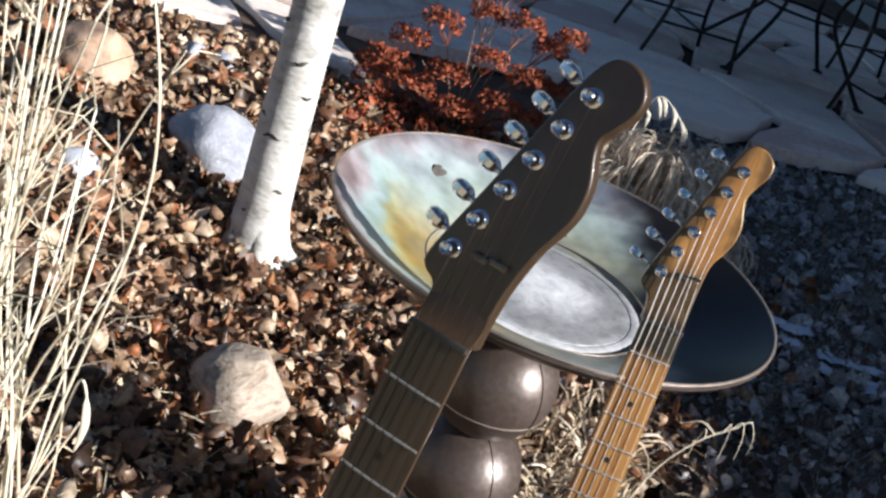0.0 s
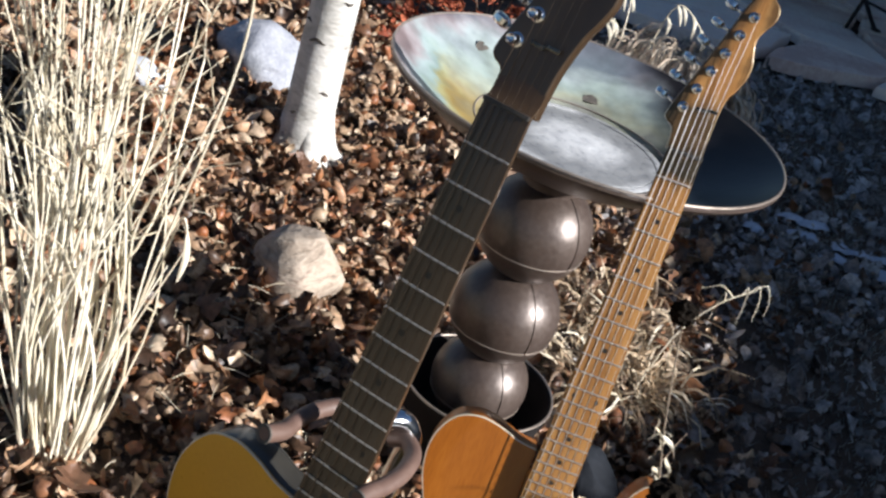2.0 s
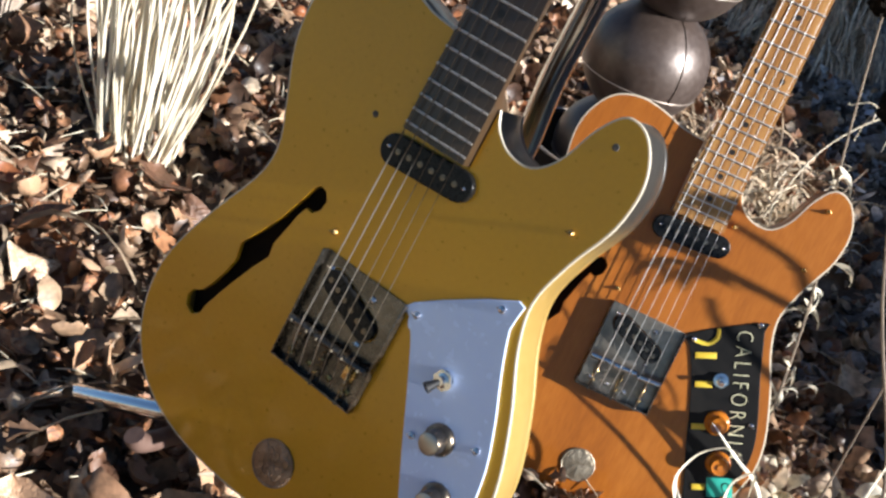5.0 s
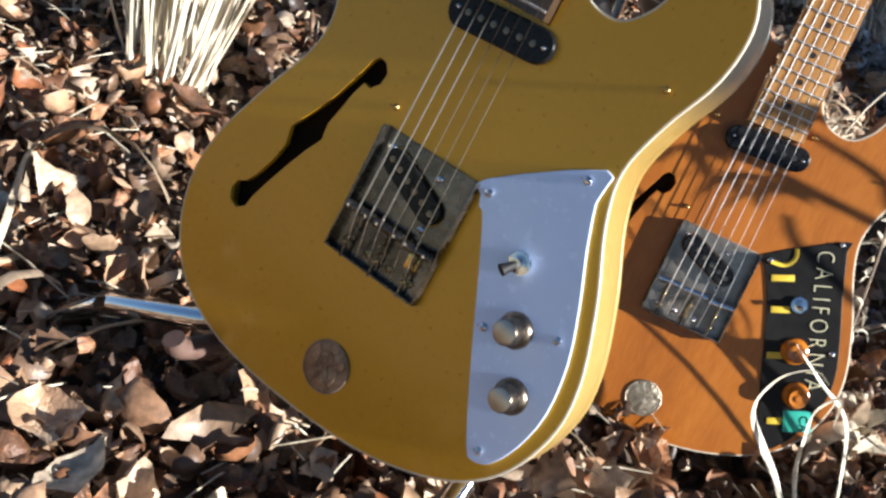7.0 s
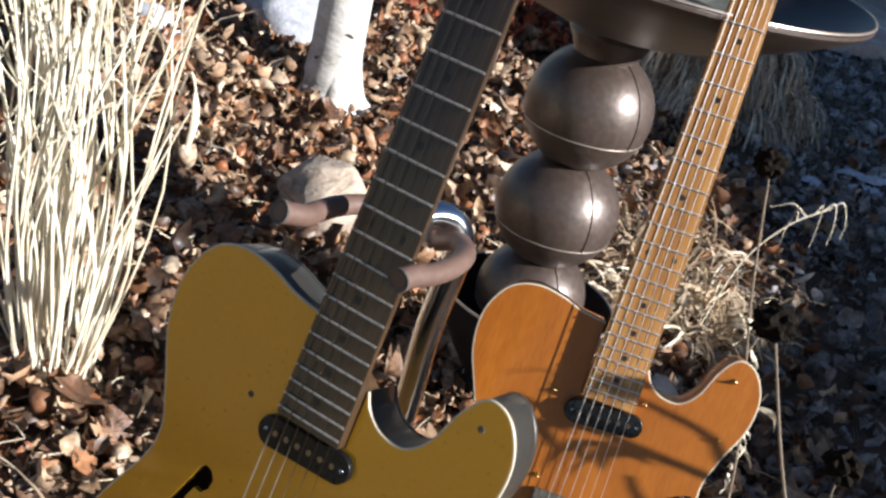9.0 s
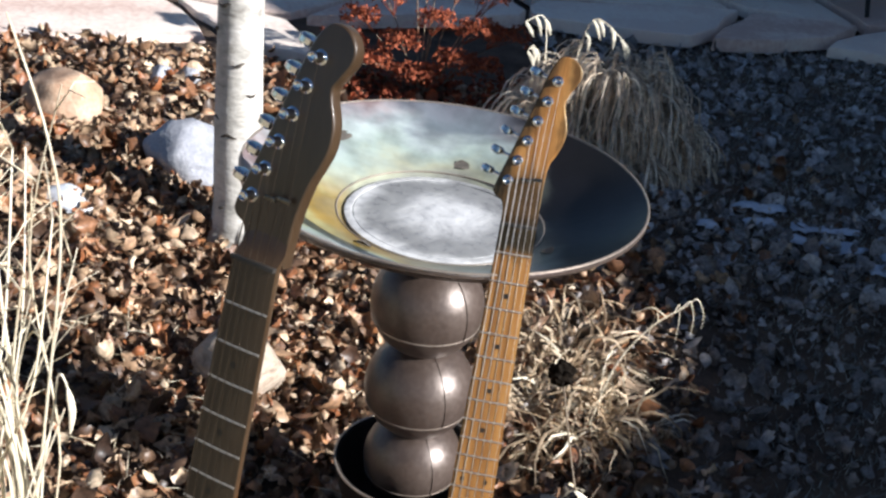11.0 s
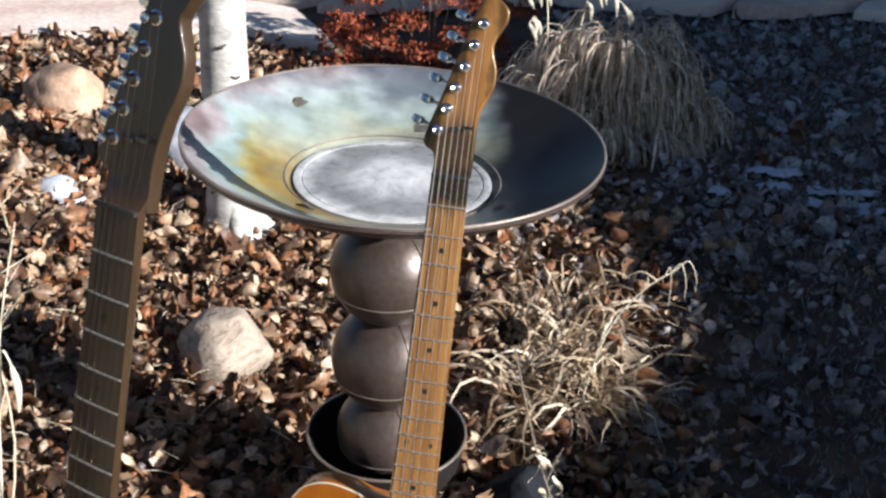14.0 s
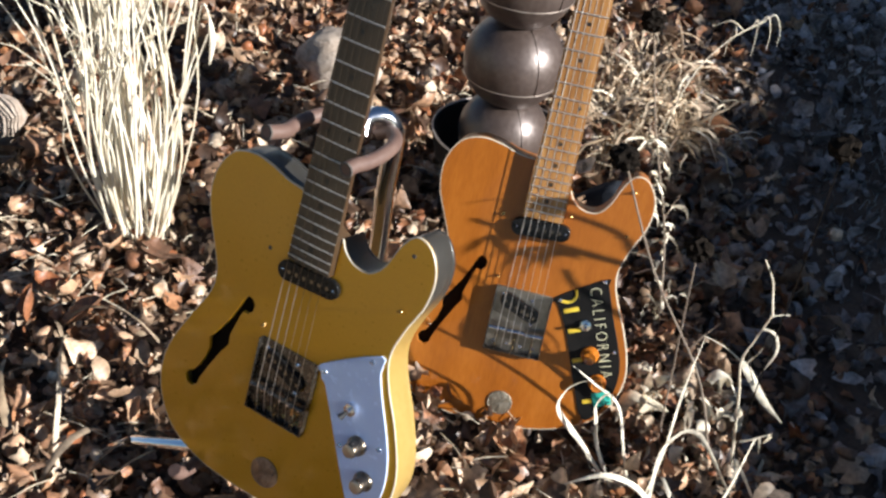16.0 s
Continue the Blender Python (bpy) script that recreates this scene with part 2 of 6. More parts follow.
SCAR = material("bark_scar", [(0.05, 0.045, 0.04), (0.14, 0.12, 0.10)], 0.9, scale=60, fine=200, fine_bump=0.6)
TAN_ROCK = material("tan_rock", [(0.18, 0.135, 0.10), (0.33, 0.26, 0.20), (0.45, 0.37, 0.295), (0.27, 0.195, 0.15)], 0.8, scale=14, fine=90, bump=0.7, fine_bump=0.6, stretch=(1, 1, 2.6), warp=1.2)
GREY_ROCK = material("grey_rock", [(0.24, 0.25, 0.29), (0.36, 0.37, 0.41), (0.52, 0.525, 0.55)], 0.8, scale=11, fine=100, bump=0.8, fine_bump=0.7)
DARK_ROCK = material("dark_rock", [(0.010, 0.012, 0.016), (0.022, 0.025, 0.032)], 0.8, scale=12, fine=90, bump=0.5, fine_bump=0.5, spec=0.2)
PINK_ROCK = material("pink_rock", [(0.34, 0.19, 0.12), (0.46, 0.30, 0.20), (0.56, 0.42, 0.31)], 0.8, scale=12, fine=90, bump=0.6, fine_bump=0.5)
WHITE_ROCK = material("white_rock", [(0.40, 0.43, 0.48), (0.60, 0.62, 0.66)], 0.7, scale=18, fine=120, bump=0.4, fine_bump=0.5)
FLAGSTONE = material("flagstone", [(0.633, 0.452, 0.384), (0.791, 0.644, 0.565), (0.893, 0.791, 0.701), (0.814, 0.678, 0.599)], 0.85, scale=3, fine=45, bump=0.5, fine_bump=0.8, per_object=0.40)
CERAMIC = material("bronze_glaze", [(0.052, 0.035, 0.028), (0.088, 0.063, 0.052), (0.13, 0.098, 0.083)], 0.38, metal=0.35, scale=7, fine=120, fine_bump=0.12, rough_spread=0.07, spec=0.8)
SEAM = material("bronze_seam", [(0.32, 0.26, 0.22), (0.45, 0.38, 0.32)], 0.35, metal=0.6, scale=30, fine=200)
DARK_GLAZE = material("dark_glaze", [(0.014, 0.012, 0.012), (0.028, 0.024, 0.022)], 0.85, metal=0.0, scale=10, fine=120, fine_bump=0.1, spec=0.1)
IRON = material("black_iron", [(0.012, 0.012, 0.013), (0.03, 0.03, 0.032)], 0.5, metal=0.6, scale=30, fine=200)
GOLD_PAINT = material("gold_paint", [(0.555, 0.279, 0.0075), (0.60, 0.305, 0.009), (0.635, 0.328, 0.0115)], 0.30, metal=0.25, scale=3.5, fine=220, rough_spread=0.07, coat=0.35)
EDGE_GOLD = material("gold_side", [(0.33, 0.21, 0.055), (0.42, 0.28, 0.085)], 0.35, metal=0.1, scale=6, fine=160, coat=0.3)
CREAM = material("cream_binding", [(0.55, 0.48, 0.36), (0.64, 0.57, 0.44)], 0.4, scale=30, fine=200)
AMBER_WOOD = material("amber_wood", [(0.225, 0.060, 0.005), (0.310, 0.089, 0.0075), (0.39, 0.125, 0.014)], 0.45, scale=5, fine=90, stretch=(4, 0.7, 1), rough_spread=0.08, coat=0.4, spec=0.7, tint=(1.0, 0.80, 0.42))
MAPLE_DARK = material("dark_maple", [(0.036, 0.0205, 0.010), (0.046, 0.027, 0.014), (0.060, 0.036, 0.019)], 0.38, scale=12, fine=120, stretch=(7, 0.5, 1), coat=0.5, spec=0.45)
MAPLE = material("aged_maple", [(0.14, 0.050, 0.012), (0.30, 0.132, 0.034), (0.46, 0.245, 0.080)], 0.42, scale=16, fine=150, stretch=(8, 0.35, 1), coat=0.3, warp=0.5, spec=0.8, tint=(1.0, 0.86, 0.55))
CHROME = material("chrome", [(0.72, 0.72, 0.73), (0.82, 0.82, 0.83)], 0.10, metal=1.0, scale=15, fine=200, rough_spread=0.05)
FILM = material("filmed_plate", [(0.52, 0.66, 1.0), (0.60, 0.73, 1.0)], 0.26, metal=0.1, scale=10, fine=120, rough_spread=0.05, coat=0.3)
STEEL = material("string_steel", [(0.74, 0.71, 0.66), (0.84, 0.81, 0.76)], 0.42, metal=1.0, scale=40, fine=300)
AGED_STEEL = material("tarnished_steel", [(0.060, 0.053, 0.046), (0.13, 0.116, 0.098), (0.24, 0.215, 0.185)], 0.26, metal=0.9, scale=22, fine=140, rough_spread=0.1, fine_bump=0.1)
WORN_STEEL = material("worn_steel", [(0.15, 0.130, 0.105), (0.26, 0.23, 0.19), (0.40, 0.355, 0.30)], 0.34, metal=0.85, scale=22, fine=140, rough_spread=0.1, fine_bump=0.1)
BRASS = material("brass", [(0.55, 0.36, 0.12), (0.70, 0.49, 0.20)], 0.25, metal=1.0, scale=40, fine=200)
BLACK = material("black_plastic", [(0.005, 0.005, 0.005), (0.012, 0.012, 0.012)], 0.28, scale=30, fine=200, spec=0.25)
DOT = material("black_inlay", [(0.010, 0.008, 0.006), (0.02, 0.016, 0.012)], 0.4, scale=40, fine=200)
NICKEL = material("worn_nickel", [(0.16, 0.13, 0.095), (0.27, 0.22, 0.165)], 0.30, metal=1.0, scale=60, fine=240)
BRUSHED = material("brushed_cap", [(0.40, 0.37, 0.33), (0.52, 0.49, 0.44)], 0.34, metal=1.0, scale=60, fine=300)
FRET = material("fret_wire", [(0.58, 0.54, 0.49), (0.68, 0.64, 0.58)], 0.40, metal=0.8, scale=40, fine=300)
LEVER = material("switch_lever", [(0.012, 0.012, 0.013), (0.02, 0.02, 0.021)], 0.6, scale=40, fine=200, spec=0.3)
BONE = material("dark_nut", [(0.02, 0.018, 0.016), (0.05, 0.045, 0.04)], 0.45, scale=50, fine=200)
AMBER = material("amber_knob", [(0.36, 0.10, 0.007), (0.52, 0.18, 0.015)], 0.12, scale=20, fine=150, coat=0.6)
PLATE_BLACK = material("embossed_plate", [(0.005, 0.005, 0.005), (0.012, 0.011, 0.010)], 0.45, scale=18, fine=120, fine_bump=0.1, spec=0.2)
PLATE_YELLOW = material("plate_yellow", [(0.62, 0.43, 0.03), (0.78, 0.58, 0.06)], 0.45, scale=40, fine=160)
PLATE_CREAM = material("plate_cream", [(0.60, 0.58, 0.36), (0.74, 0.71, 0.48)], 0.45, scale=40, fine=160)
TEAL = material("teal_tag", [(0.02, 0.36, 0.27), (0.05, 0.48, 0.37)], 0.45, scale=30, fine=150)
COPPER_COIN = material("worn_copper", [(0.16, 0.10, 0.06), (0.28, 0.185, 0.12), (0.42, 0.30, 0.21)], 0.42, metal=0.7, scale=90, fine=300, bump=0.3, fine_bump=0.4)
SILVER_COIN = material("worn_silver", [(0.24, 0.20, 0.14), (0.38, 0.33, 0.25)], 0.4, metal=0.7, scale=90, fine=300, bump=0.3, fine_bump=0.4)
RUBBER = material("tan_rubber", [(0.095, 0.054, 0.042), (0.15, 0.092, 0.070)], 0.55, scale=25, fine=150, fine_bump=0.2)
SEDUM = scattered("rust_seed_heads", [(0.20, 0.042, 0.018), (0.33, 0.075, 0.030), (0.44, 0.115, 0.045), (0.26, 0.055, 0.022)], 0.8, 0.1, 120)
SEED_DARK = material("dark_seed_head", [(0.004, 0.003, 0.002), (0.014, 0.010, 0.007)], 0.95, scale=60, fine=250, fine_bump=0.8, spec=0.1)
TWIG = material("grey_twig", [(0.16, 0.12, 0.09), (0.28, 0.22, 0.16)], 0.8, scale=40, fine=150, per_object=0.2)
SIDING = material("house_siding", [(0.30, 0.30, 0.31), (0.38, 0.38, 0.39)], 0.8, scale=2, fine=40, fine_bump=0.2)
HOLLOW_SHADE = material("chamber_wood", [(0.020, 0.012, 0.007), (0.035, 0.021, 0.012)], 0.9, scale=20, fine=120, fine_bump=0.2, spec=0.1)


def bounce_ground(m):
    """The bed's soil gives way to unseen pale ground south of the guitars, added to bounce light onto them."""
    t = m.node_tree
    n, k = t.nodes, t.links
    b = n["Principled BSDF"]
    source = b.inputs["Base Color"].links[0].from_socket
    co = n.new("ShaderNodeTexCoord")
    sep = n.new("ShaderNodeSeparateXYZ")
    k.new(co.outputs["Object"], sep.inputs["Vector"])
    ns = n.new("ShaderNodeTexNoise")
    ns.inputs["Scale"].default_value, ns.inputs["Detail"].default_value = 6, 6
    k.new(co.outputs["Object"], ns.inputs["Vector"])
    add = n.new("ShaderNodeMath")
    add.operation = "MULTIPLY_ADD"
    add.inputs[1].default_value = 0.5
    k.new(ns.outputs["Fac"], add.inputs[0])
    k.new(sep.outputs["Y"], add.inputs[2])
    mr = n.new("ShaderNodeMapRange")
    mr.interpolation_type = "SMOOTHSTEP"
    mr.inputs["From Min"].default_value, mr.inputs["From Max"].default_value = -0.70, -0.40
    k.new(add.outputs[0], mr.inputs["Value"])
    ramp = n.new("ShaderNodeValToRGB")
    ramp.color_ramp.elements[0].position, ramp.color_ramp.elements[0].color = 0.35, (0.26, 0.21, 0.13, 1)
    ramp.color_ramp.elements[1].position, ramp.color_ramp.elements[1].color = 0.65, (0.50, 0.42, 0.28, 1)
    k.new(ns.outputs["Fac"], ramp.inputs["Fac"])
    mix = n.new("ShaderNodeMix")
    mix.data_type = "RGBA"
    k.new(mr.outputs["Result"], mix.inputs["Factor"])
    k.new(ramp.outputs["Color"], mix.inputs["A"])
    k.new(source, mix.inputs["B"])
    k.new(mix.outputs["Result"], b.inputs["Base Color"])


bounce_ground(SOIL)


def burnt(m):
    """Scorches a neck's finish across the nut and towards the head's edge."""
    t = m.node_tree
    n, k = t.nodes, t.links
    b = n["Principled BSDF"]
    source = b.inputs["Base Color"].links[0].from_socket
    co = n.new("ShaderNodeTexCoord")
    sep = n.new("ShaderNodeSeparateXYZ")
    k.new(co.outputs["Object"], sep.inputs["Vector"])
    ns = n.new("ShaderNodeTexNoise")
    ns.inputs["Scale"].default_value = 45
    k.new(co.outputs["Object"], ns.inputs["Vector"])
    wob = n.new("ShaderNodeMath")
    wob.operation = "MULTIPLY_ADD"
    wob.inputs[1].default_value = 0.03
    k.new(ns.outputs["Fac"], wob.inputs[0])
    k.new(sep.outputs["Y"], wob.inputs[2])
    far = n.new("ShaderNodeMath")
    far.operation = "ABSOLUTE"
    k.new(wob.outputs[0], far.inputs[0])
    mr = n.new("ShaderNodeMapRange")
    mr.interpolation_type = "SMOOTHSTEP"
    mr.inputs["From Min"].default_value, mr.inputs["From Max"].default_value = 0.009, 0.034
    mr.inputs["To Min"].default_value, mr.inputs["To Max"].default_value = 0.04, 1.0
    k.new(far.outputs[0], mr.inputs["Value"])
    mul = n.new("ShaderNodeMix")
    mul.data_type, mul.blend_type = "RGBA", "MULTIPLY"
    mul.inputs["Factor"].default_value = 1.0
    k.new(source, mul.inputs["A"])
    k.new(mr.outputs["Result"], mul.inputs["B"])
    # darker across the head's throat and along both of its edges
    for slope, clear, dark, least in (((0, 1.0, 0), 0.095, 0.050, 0.16), ((1.0, -0.30, 0), -0.020, -0.036, 0.22), ((1.0, 0, 0), 0.034, 0.046, 0.35)):
        lean = n.new("ShaderNodeVectorMath")
        lean.operation = "DOT_PRODUCT"
        lean.inputs[1].default_value = slope
        k.new(co.outputs["Object"], lean.inputs[0])
        side = n.new("ShaderNodeMath")
        side.operation = "MULTIPLY_ADD"
        side.inputs[1].default_value = 0.02
        k.new(ns.outputs["Fac"], side.inputs[0])
        k.new(lean.outputs["Value"], side.inputs[2])
        edge = n.new("ShaderNodeMapRange")
        edge.interpolation_type = "SMOOTHSTEP"
        edge.inputs["From Min"].default_value, edge.inputs["From Max"].default_value = dark, clear
        edge.inputs["To Min"].default_value = least
        k.new(side.outputs[0], edge.inputs["Value"])
        head = n.new("ShaderNodeMapRange")
        head.inputs["From Min"].default_value, head.inputs["From Max"].default_value = -0.003, 0.003
        k.new(sep.outputs["Y"], head.inputs["Value"])
        scorch = n.new("ShaderNodeMix")
        scorch.data_type, scorch.blend_type = "RGBA", "MULTIPLY"
        k.new(head.outputs["Result"], scorch.inputs["Factor"])
        k.new(mul.outputs["Result"], scorch.inputs["A"])
        k.new(edge.outputs["Result"], scorch.inputs["B"])
        mul = scorch
    k.new(mul.outputs["Result"], b.inputs["Base Color"])


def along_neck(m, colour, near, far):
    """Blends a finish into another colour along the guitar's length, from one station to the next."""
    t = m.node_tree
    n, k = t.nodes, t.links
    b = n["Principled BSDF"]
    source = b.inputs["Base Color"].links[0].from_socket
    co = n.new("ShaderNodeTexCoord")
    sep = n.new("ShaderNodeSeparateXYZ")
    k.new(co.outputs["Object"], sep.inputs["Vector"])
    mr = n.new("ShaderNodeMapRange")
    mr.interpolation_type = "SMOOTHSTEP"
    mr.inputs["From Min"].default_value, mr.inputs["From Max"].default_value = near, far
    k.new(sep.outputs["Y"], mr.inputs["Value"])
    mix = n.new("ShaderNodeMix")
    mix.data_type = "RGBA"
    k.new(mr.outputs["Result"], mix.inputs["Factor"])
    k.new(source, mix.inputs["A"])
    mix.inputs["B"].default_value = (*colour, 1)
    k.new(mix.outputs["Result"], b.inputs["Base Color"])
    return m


burnt(MAPLE)
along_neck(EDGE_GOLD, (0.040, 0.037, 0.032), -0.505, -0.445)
# String colours carry the sun's glint over the body and shade along the neck.
GLINT_STEEL = along_neck(material("played_strings", [(0.78, 0.74, 0.68), (0.86, 0.83, 0.78)], 0.45, metal=1.0, scale=40, fine=300), (0.10, 0.075, 0.055), -0.515, -0.485)
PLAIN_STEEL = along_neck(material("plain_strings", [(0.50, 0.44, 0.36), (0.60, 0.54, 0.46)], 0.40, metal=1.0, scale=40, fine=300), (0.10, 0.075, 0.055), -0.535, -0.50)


# ---- ground, house, patio ----
def step(v, a, b):
    s = min(max((v - a) / (b - a), 0.0), 1.0)
    return s * s * (3 - 2 * s)


def ground_height(x, y):
    h = -0.06 + 0.055 * step(-x, -0.25, 0.45) * step(y, 0.1, 0.7)
    h += 0.10 * math.exp(-((x + 0.75) ** 2 / 0.16 + (y - 1.6) ** 2 / 0.3))
    h += 0.06 * step(y, 1.2, 2.4) + 0.012 * step(y, 3.1, 3.9)
    h -= 0.055 * math.exp(-((x - 0.31) ** 2 / 0.020 + (y - 0.20) ** 2 / 0.009))
    near = math.exp(-(x * x + y * y) / 60)
    h += 0.0 if abs(x) > 4 or abs(y) > 5 else 0.016 * noise.noise((x * 9, y * 9, 7.0)) * step(0.9 - x, 0.0, 0.3) * step(3.1 - y, 0.0, 0.5)
    return h + near * (0.016 * noise.noise((x * 2.2, y * 2.2, 0.3)) + 0.008 * noise.noise((x * 7, y * 7, 4.0)))


def ground_sheet():
    def spread(half, inner, dense):
        a = np.linspace(0, 1, dense)
        line = inner * a
        out = inner * np.geomspace(1.0, half / inner, 26)[1:]
        line = np.concatenate([line, out])
        return np.concatenate([-line[::-1][:-1], line])
    xs, ys = spread(400, 3.2, 64), spread(400, 3.2, 64) + 1.0
    verts = [(x, y, ground_height(x, y)) for y in ys for x in xs]
    n = len(xs)
    faces = [(j * n + i, j * n + i + 1, j * n + n + i + 1, j * n + n + i) for j in range(len(ys) - 1) for i in range(n - 1)]
    me = bpy.data.meshes.new("ground")
    me.from_pydata(verts, [], faces)
    return tagged(part("ground", sharpen(me, 80), SOIL), "dark garden soil under fallen leaves", "ground", kind="structure")


ground_sheet()


def house_wall(near, far, label):
    """An unseen length of house wall added towards the sun: its eave throws a shade edge between two places on the
    ground.
    """
    height = 3.0
    out = SUN * ((height + 0.05) / SUN.z)
    p = Vector((near[0] + out.x, near[1] + out.y, 0))
    q = Vector((far[0] + out.x, far[1] + out.y, 0))
    along = q - p
    ob = part("house_wall", box(0.3, along.length, height + 0.1, 0.15, 0, height / 2 - 0.05), SIDING)
    ob.matrix_basis = Matrix.Translation((p + q) / 2) @ Matrix.Rotation(math.atan2(-along.x, along.y), 4, "Z")
    return tagged(ob, label, "wall", kind="structure")


house_wall((0.84, 1.50), (-2.6, 7.0), "long grey sided house wall, out of view, that shades the lawn and patio")
house_wall((1.25, -3.40), (0.44, 0.75), "grey sided end wall of the house, out of view, that shades the lawn's edge")
# Two more unseen walls, added only to bend the shade edge.
house_wall((0.44, 0.75), (0.47, 1.00), "short grey sided wall added out of view to shape the shade edge")
house_wall((0.47, 1.00), (0.84, 1.50), "slanting grey sided wall added out of view to shape the shade edge")


def blocking_wall(name, place, length, height, label):
    ob = part(name, box(0.25, length, height, 0, 0, height / 2), SIDING)
    ob.matrix_basis = place
    return tagged(ob, label, "wall", kind="structure")


# Unseen wall that keeps part of the skylight off the patio.
blocking_wall("house_wing", pose(4.1, 7.0, -0.1), 6.4, 4.6, "grey sided wall added out of view to block skylight on the patio")

PATIO_Z = 0.075


def patio():
    """Irregular flagstones with open joints."""
    base = thing("patio", at(0, 0, 0), "pale irregular flagstone patio with dark open joints", "patio")
    tagged(base, kind="structure")
    rnd = random.Random(8)
    cols, rows = 15, 10
    corner = {}
    for i in range(cols + 1):
        for j in range(rows + 1):
            corner[i, j] = Vector((-4.6 + i * 0.74 + rnd.uniform(-0.22, 0.22) + 0.3 * (j % 2), 2.50 + j * 0.58 + rnd.uniform(-0.17, 0.17)))
    for i in range(cols):
        for j in range(rows):
            q = [corner[i, j], corner[i + 1, j], corner[i + 1, j + 1], corner[i, j + 1]]
            mid = sum(q, Vector((0, 0))) / 4
            if mid.y < 2.78 + 1.18 * step(mid.x, -0.45, 1.1):
                continue
            loop = []
            for a, b in zip(q, q[1:] + q[:1]):
                for s in (0.0, 0.35, 0.68):
                    p = a.lerp(b, s)
                    p = p + (mid - p).normalized() * (0.024 + 0.03 * (s == 0.0) + rnd.uniform(-0.018, 0.030))
                    loop.append(p - mid)
            bm = bmesh.new()
            lift = rnd.uniform(-0.006, 0.008)
            top = [bm.verts.new((p.x * 0.985, p.y * 0.985, 0.05 + lift)) for p in loop]
            rim = [bm.verts.new((p.x, p.y, 0.042 + lift)) for p in loop]
            foot = [bm.verts.new((p.x, p.y, 0.0)) for p in loop]
            bm.faces.new(top)
            for k in range(len(loop)):
                m = (k + 1) % len(loop)
                bm.faces.new((rim[k], rim[m], top[m], top[k]))
                bm.faces.new((foot[k], foot[m], rim[m], rim[k]))
            part("flagstone", bm, FLAGSTONE, base, place=at(mid.x, mid.y, PATIO_Z - 0.045))
    return base


patio()


# ---- bird bath ----
def glaze():
    """Dish glaze: mauve at the rim, pale turquoise on the slope, yellow towards the middle, near-black over one side.
    """
    m = bpy.data.materials.new("dish_glaze")
    m.use_nodes = True
    t = m.node_tree
    n, k = t.nodes, t.links
    b = n["Principled BSDF"]
    co = n.new("ShaderNodeTexCoord")
    flat = n.new("ShaderNodeMapping")
    flat.inputs["Scale"].default_value = (1, 1, 0)
    k.new(co.outputs["Object"], flat.inputs["Vector"])
    ln = n.new("ShaderNodeVectorMath")
    ln.operation = "LENGTH"
    k.new(flat.outputs["Vector"], ln.inputs[0])
    ns = n.new("ShaderNodeTexNoise")
    ns.inputs["Scale"].default_value, ns.inputs["Detail"].default_value = 9, 5
    k.new(co.outputs["Object"], ns.inputs["Vector"])
    fine = n.new("ShaderNodeTexNoise")
    fine.inputs["Scale"].default_value, fine.inputs["Detail"].default_value = 60, 4
    k.new(co.outputs["Object"], fine.inputs["Vector"])
    add = n.new("ShaderNodeMath")
    add.operation = "MULTIPLY_ADD"
    add.inputs[1].default_value = 0.22
    k.new(ns.outputs["Fac"], add.inputs[0])
    k.new(ln.outputs["Value"], add.inputs[2])
    a2 = n.new("ShaderNodeMath")
    a2.operation = "MULTIPLY_ADD"
    a2.inputs[1].default_value = 0.03
    k.new(fine.outputs["Fac"], a2.inputs[0])
    k.new(add.outputs[0], a2.inputs[2])
    mr = n.new("ShaderNodeMapRange")
    mr.inputs["From Min"].default_value, mr.inputs["From Max"].default_value = 0.225, 0.425
    k.new(a2.outputs[0], mr.inputs["Value"])
    ramp = n.new("ShaderNodeValToRGB")
    els = ramp.color_ramp.elements
    for i, (pos, c) in enumerate(((0.0, (0.20, 0.19, 0.14)), (0.10, (0.20, 0.120, 0.018)), (0.34, (0.27, 0.175, 0.030)), (0.48, (0.31, 0.29, 0.13)), (0.58, (0.25, 0.33, 0.305)), (0.70, (0.30, 0.365, 0.365)), (0.86, (0.30, 0.27, 0.275)), (1.0, (0.20, 0.15, 0.15)))):
        e = els[i] if i < 2 else els.new(pos)
        e.position, e.color = pos, (*c, 1)
    k.new(mr.outputs["Result"], ramp.inputs["Fac"])
    sep = n.new("ShaderNodeSeparateXYZ")
    k.new(co.outputs["Object"], sep.inputs["Vector"])
    pale = n.new("ShaderNodeValToRGB")
    els = pale.color_ramp.elements
    for i, (pos, c) in enumerate(((0.0, (0.22, 0.22, 0.20)), (0.20, (0.31, 0.32, 0.24)), (0.45, (0.30, 0.36, 0.33)), (0.70, (0.34, 0.385, 0.39)), (0.86, (0.31, 0.29, 0.30)), (1.0, (0.20, 0.15, 0.15)))):
        e = els[i] if i < 2 else els.new(pos)
        e.position, e.color = pos, (*c, 1)
    k.new(mr.outputs["Result"], pale.inputs["Fac"])
    way = n.new("ShaderNodeVectorMath")
    way.operation = "DOT_PRODUCT"
    way.inputs[1].default_value = (-0.83, -0.56, 0)
    k.new(co.outputs["Object"], way.inputs[0])
    wavy = n.new("ShaderNodeMath")
    wavy.operation = "MULTIPLY_ADD"
    wavy.inputs[1].default_value = 0.20
    k.new(ns.outputs["Fac"], wavy.inputs[0])
    k.new(way.outputs["Value"], wavy.inputs[2])
    side = n.new("ShaderNodeMapRange")
    side.interpolation_type = "SMOOTHSTEP"
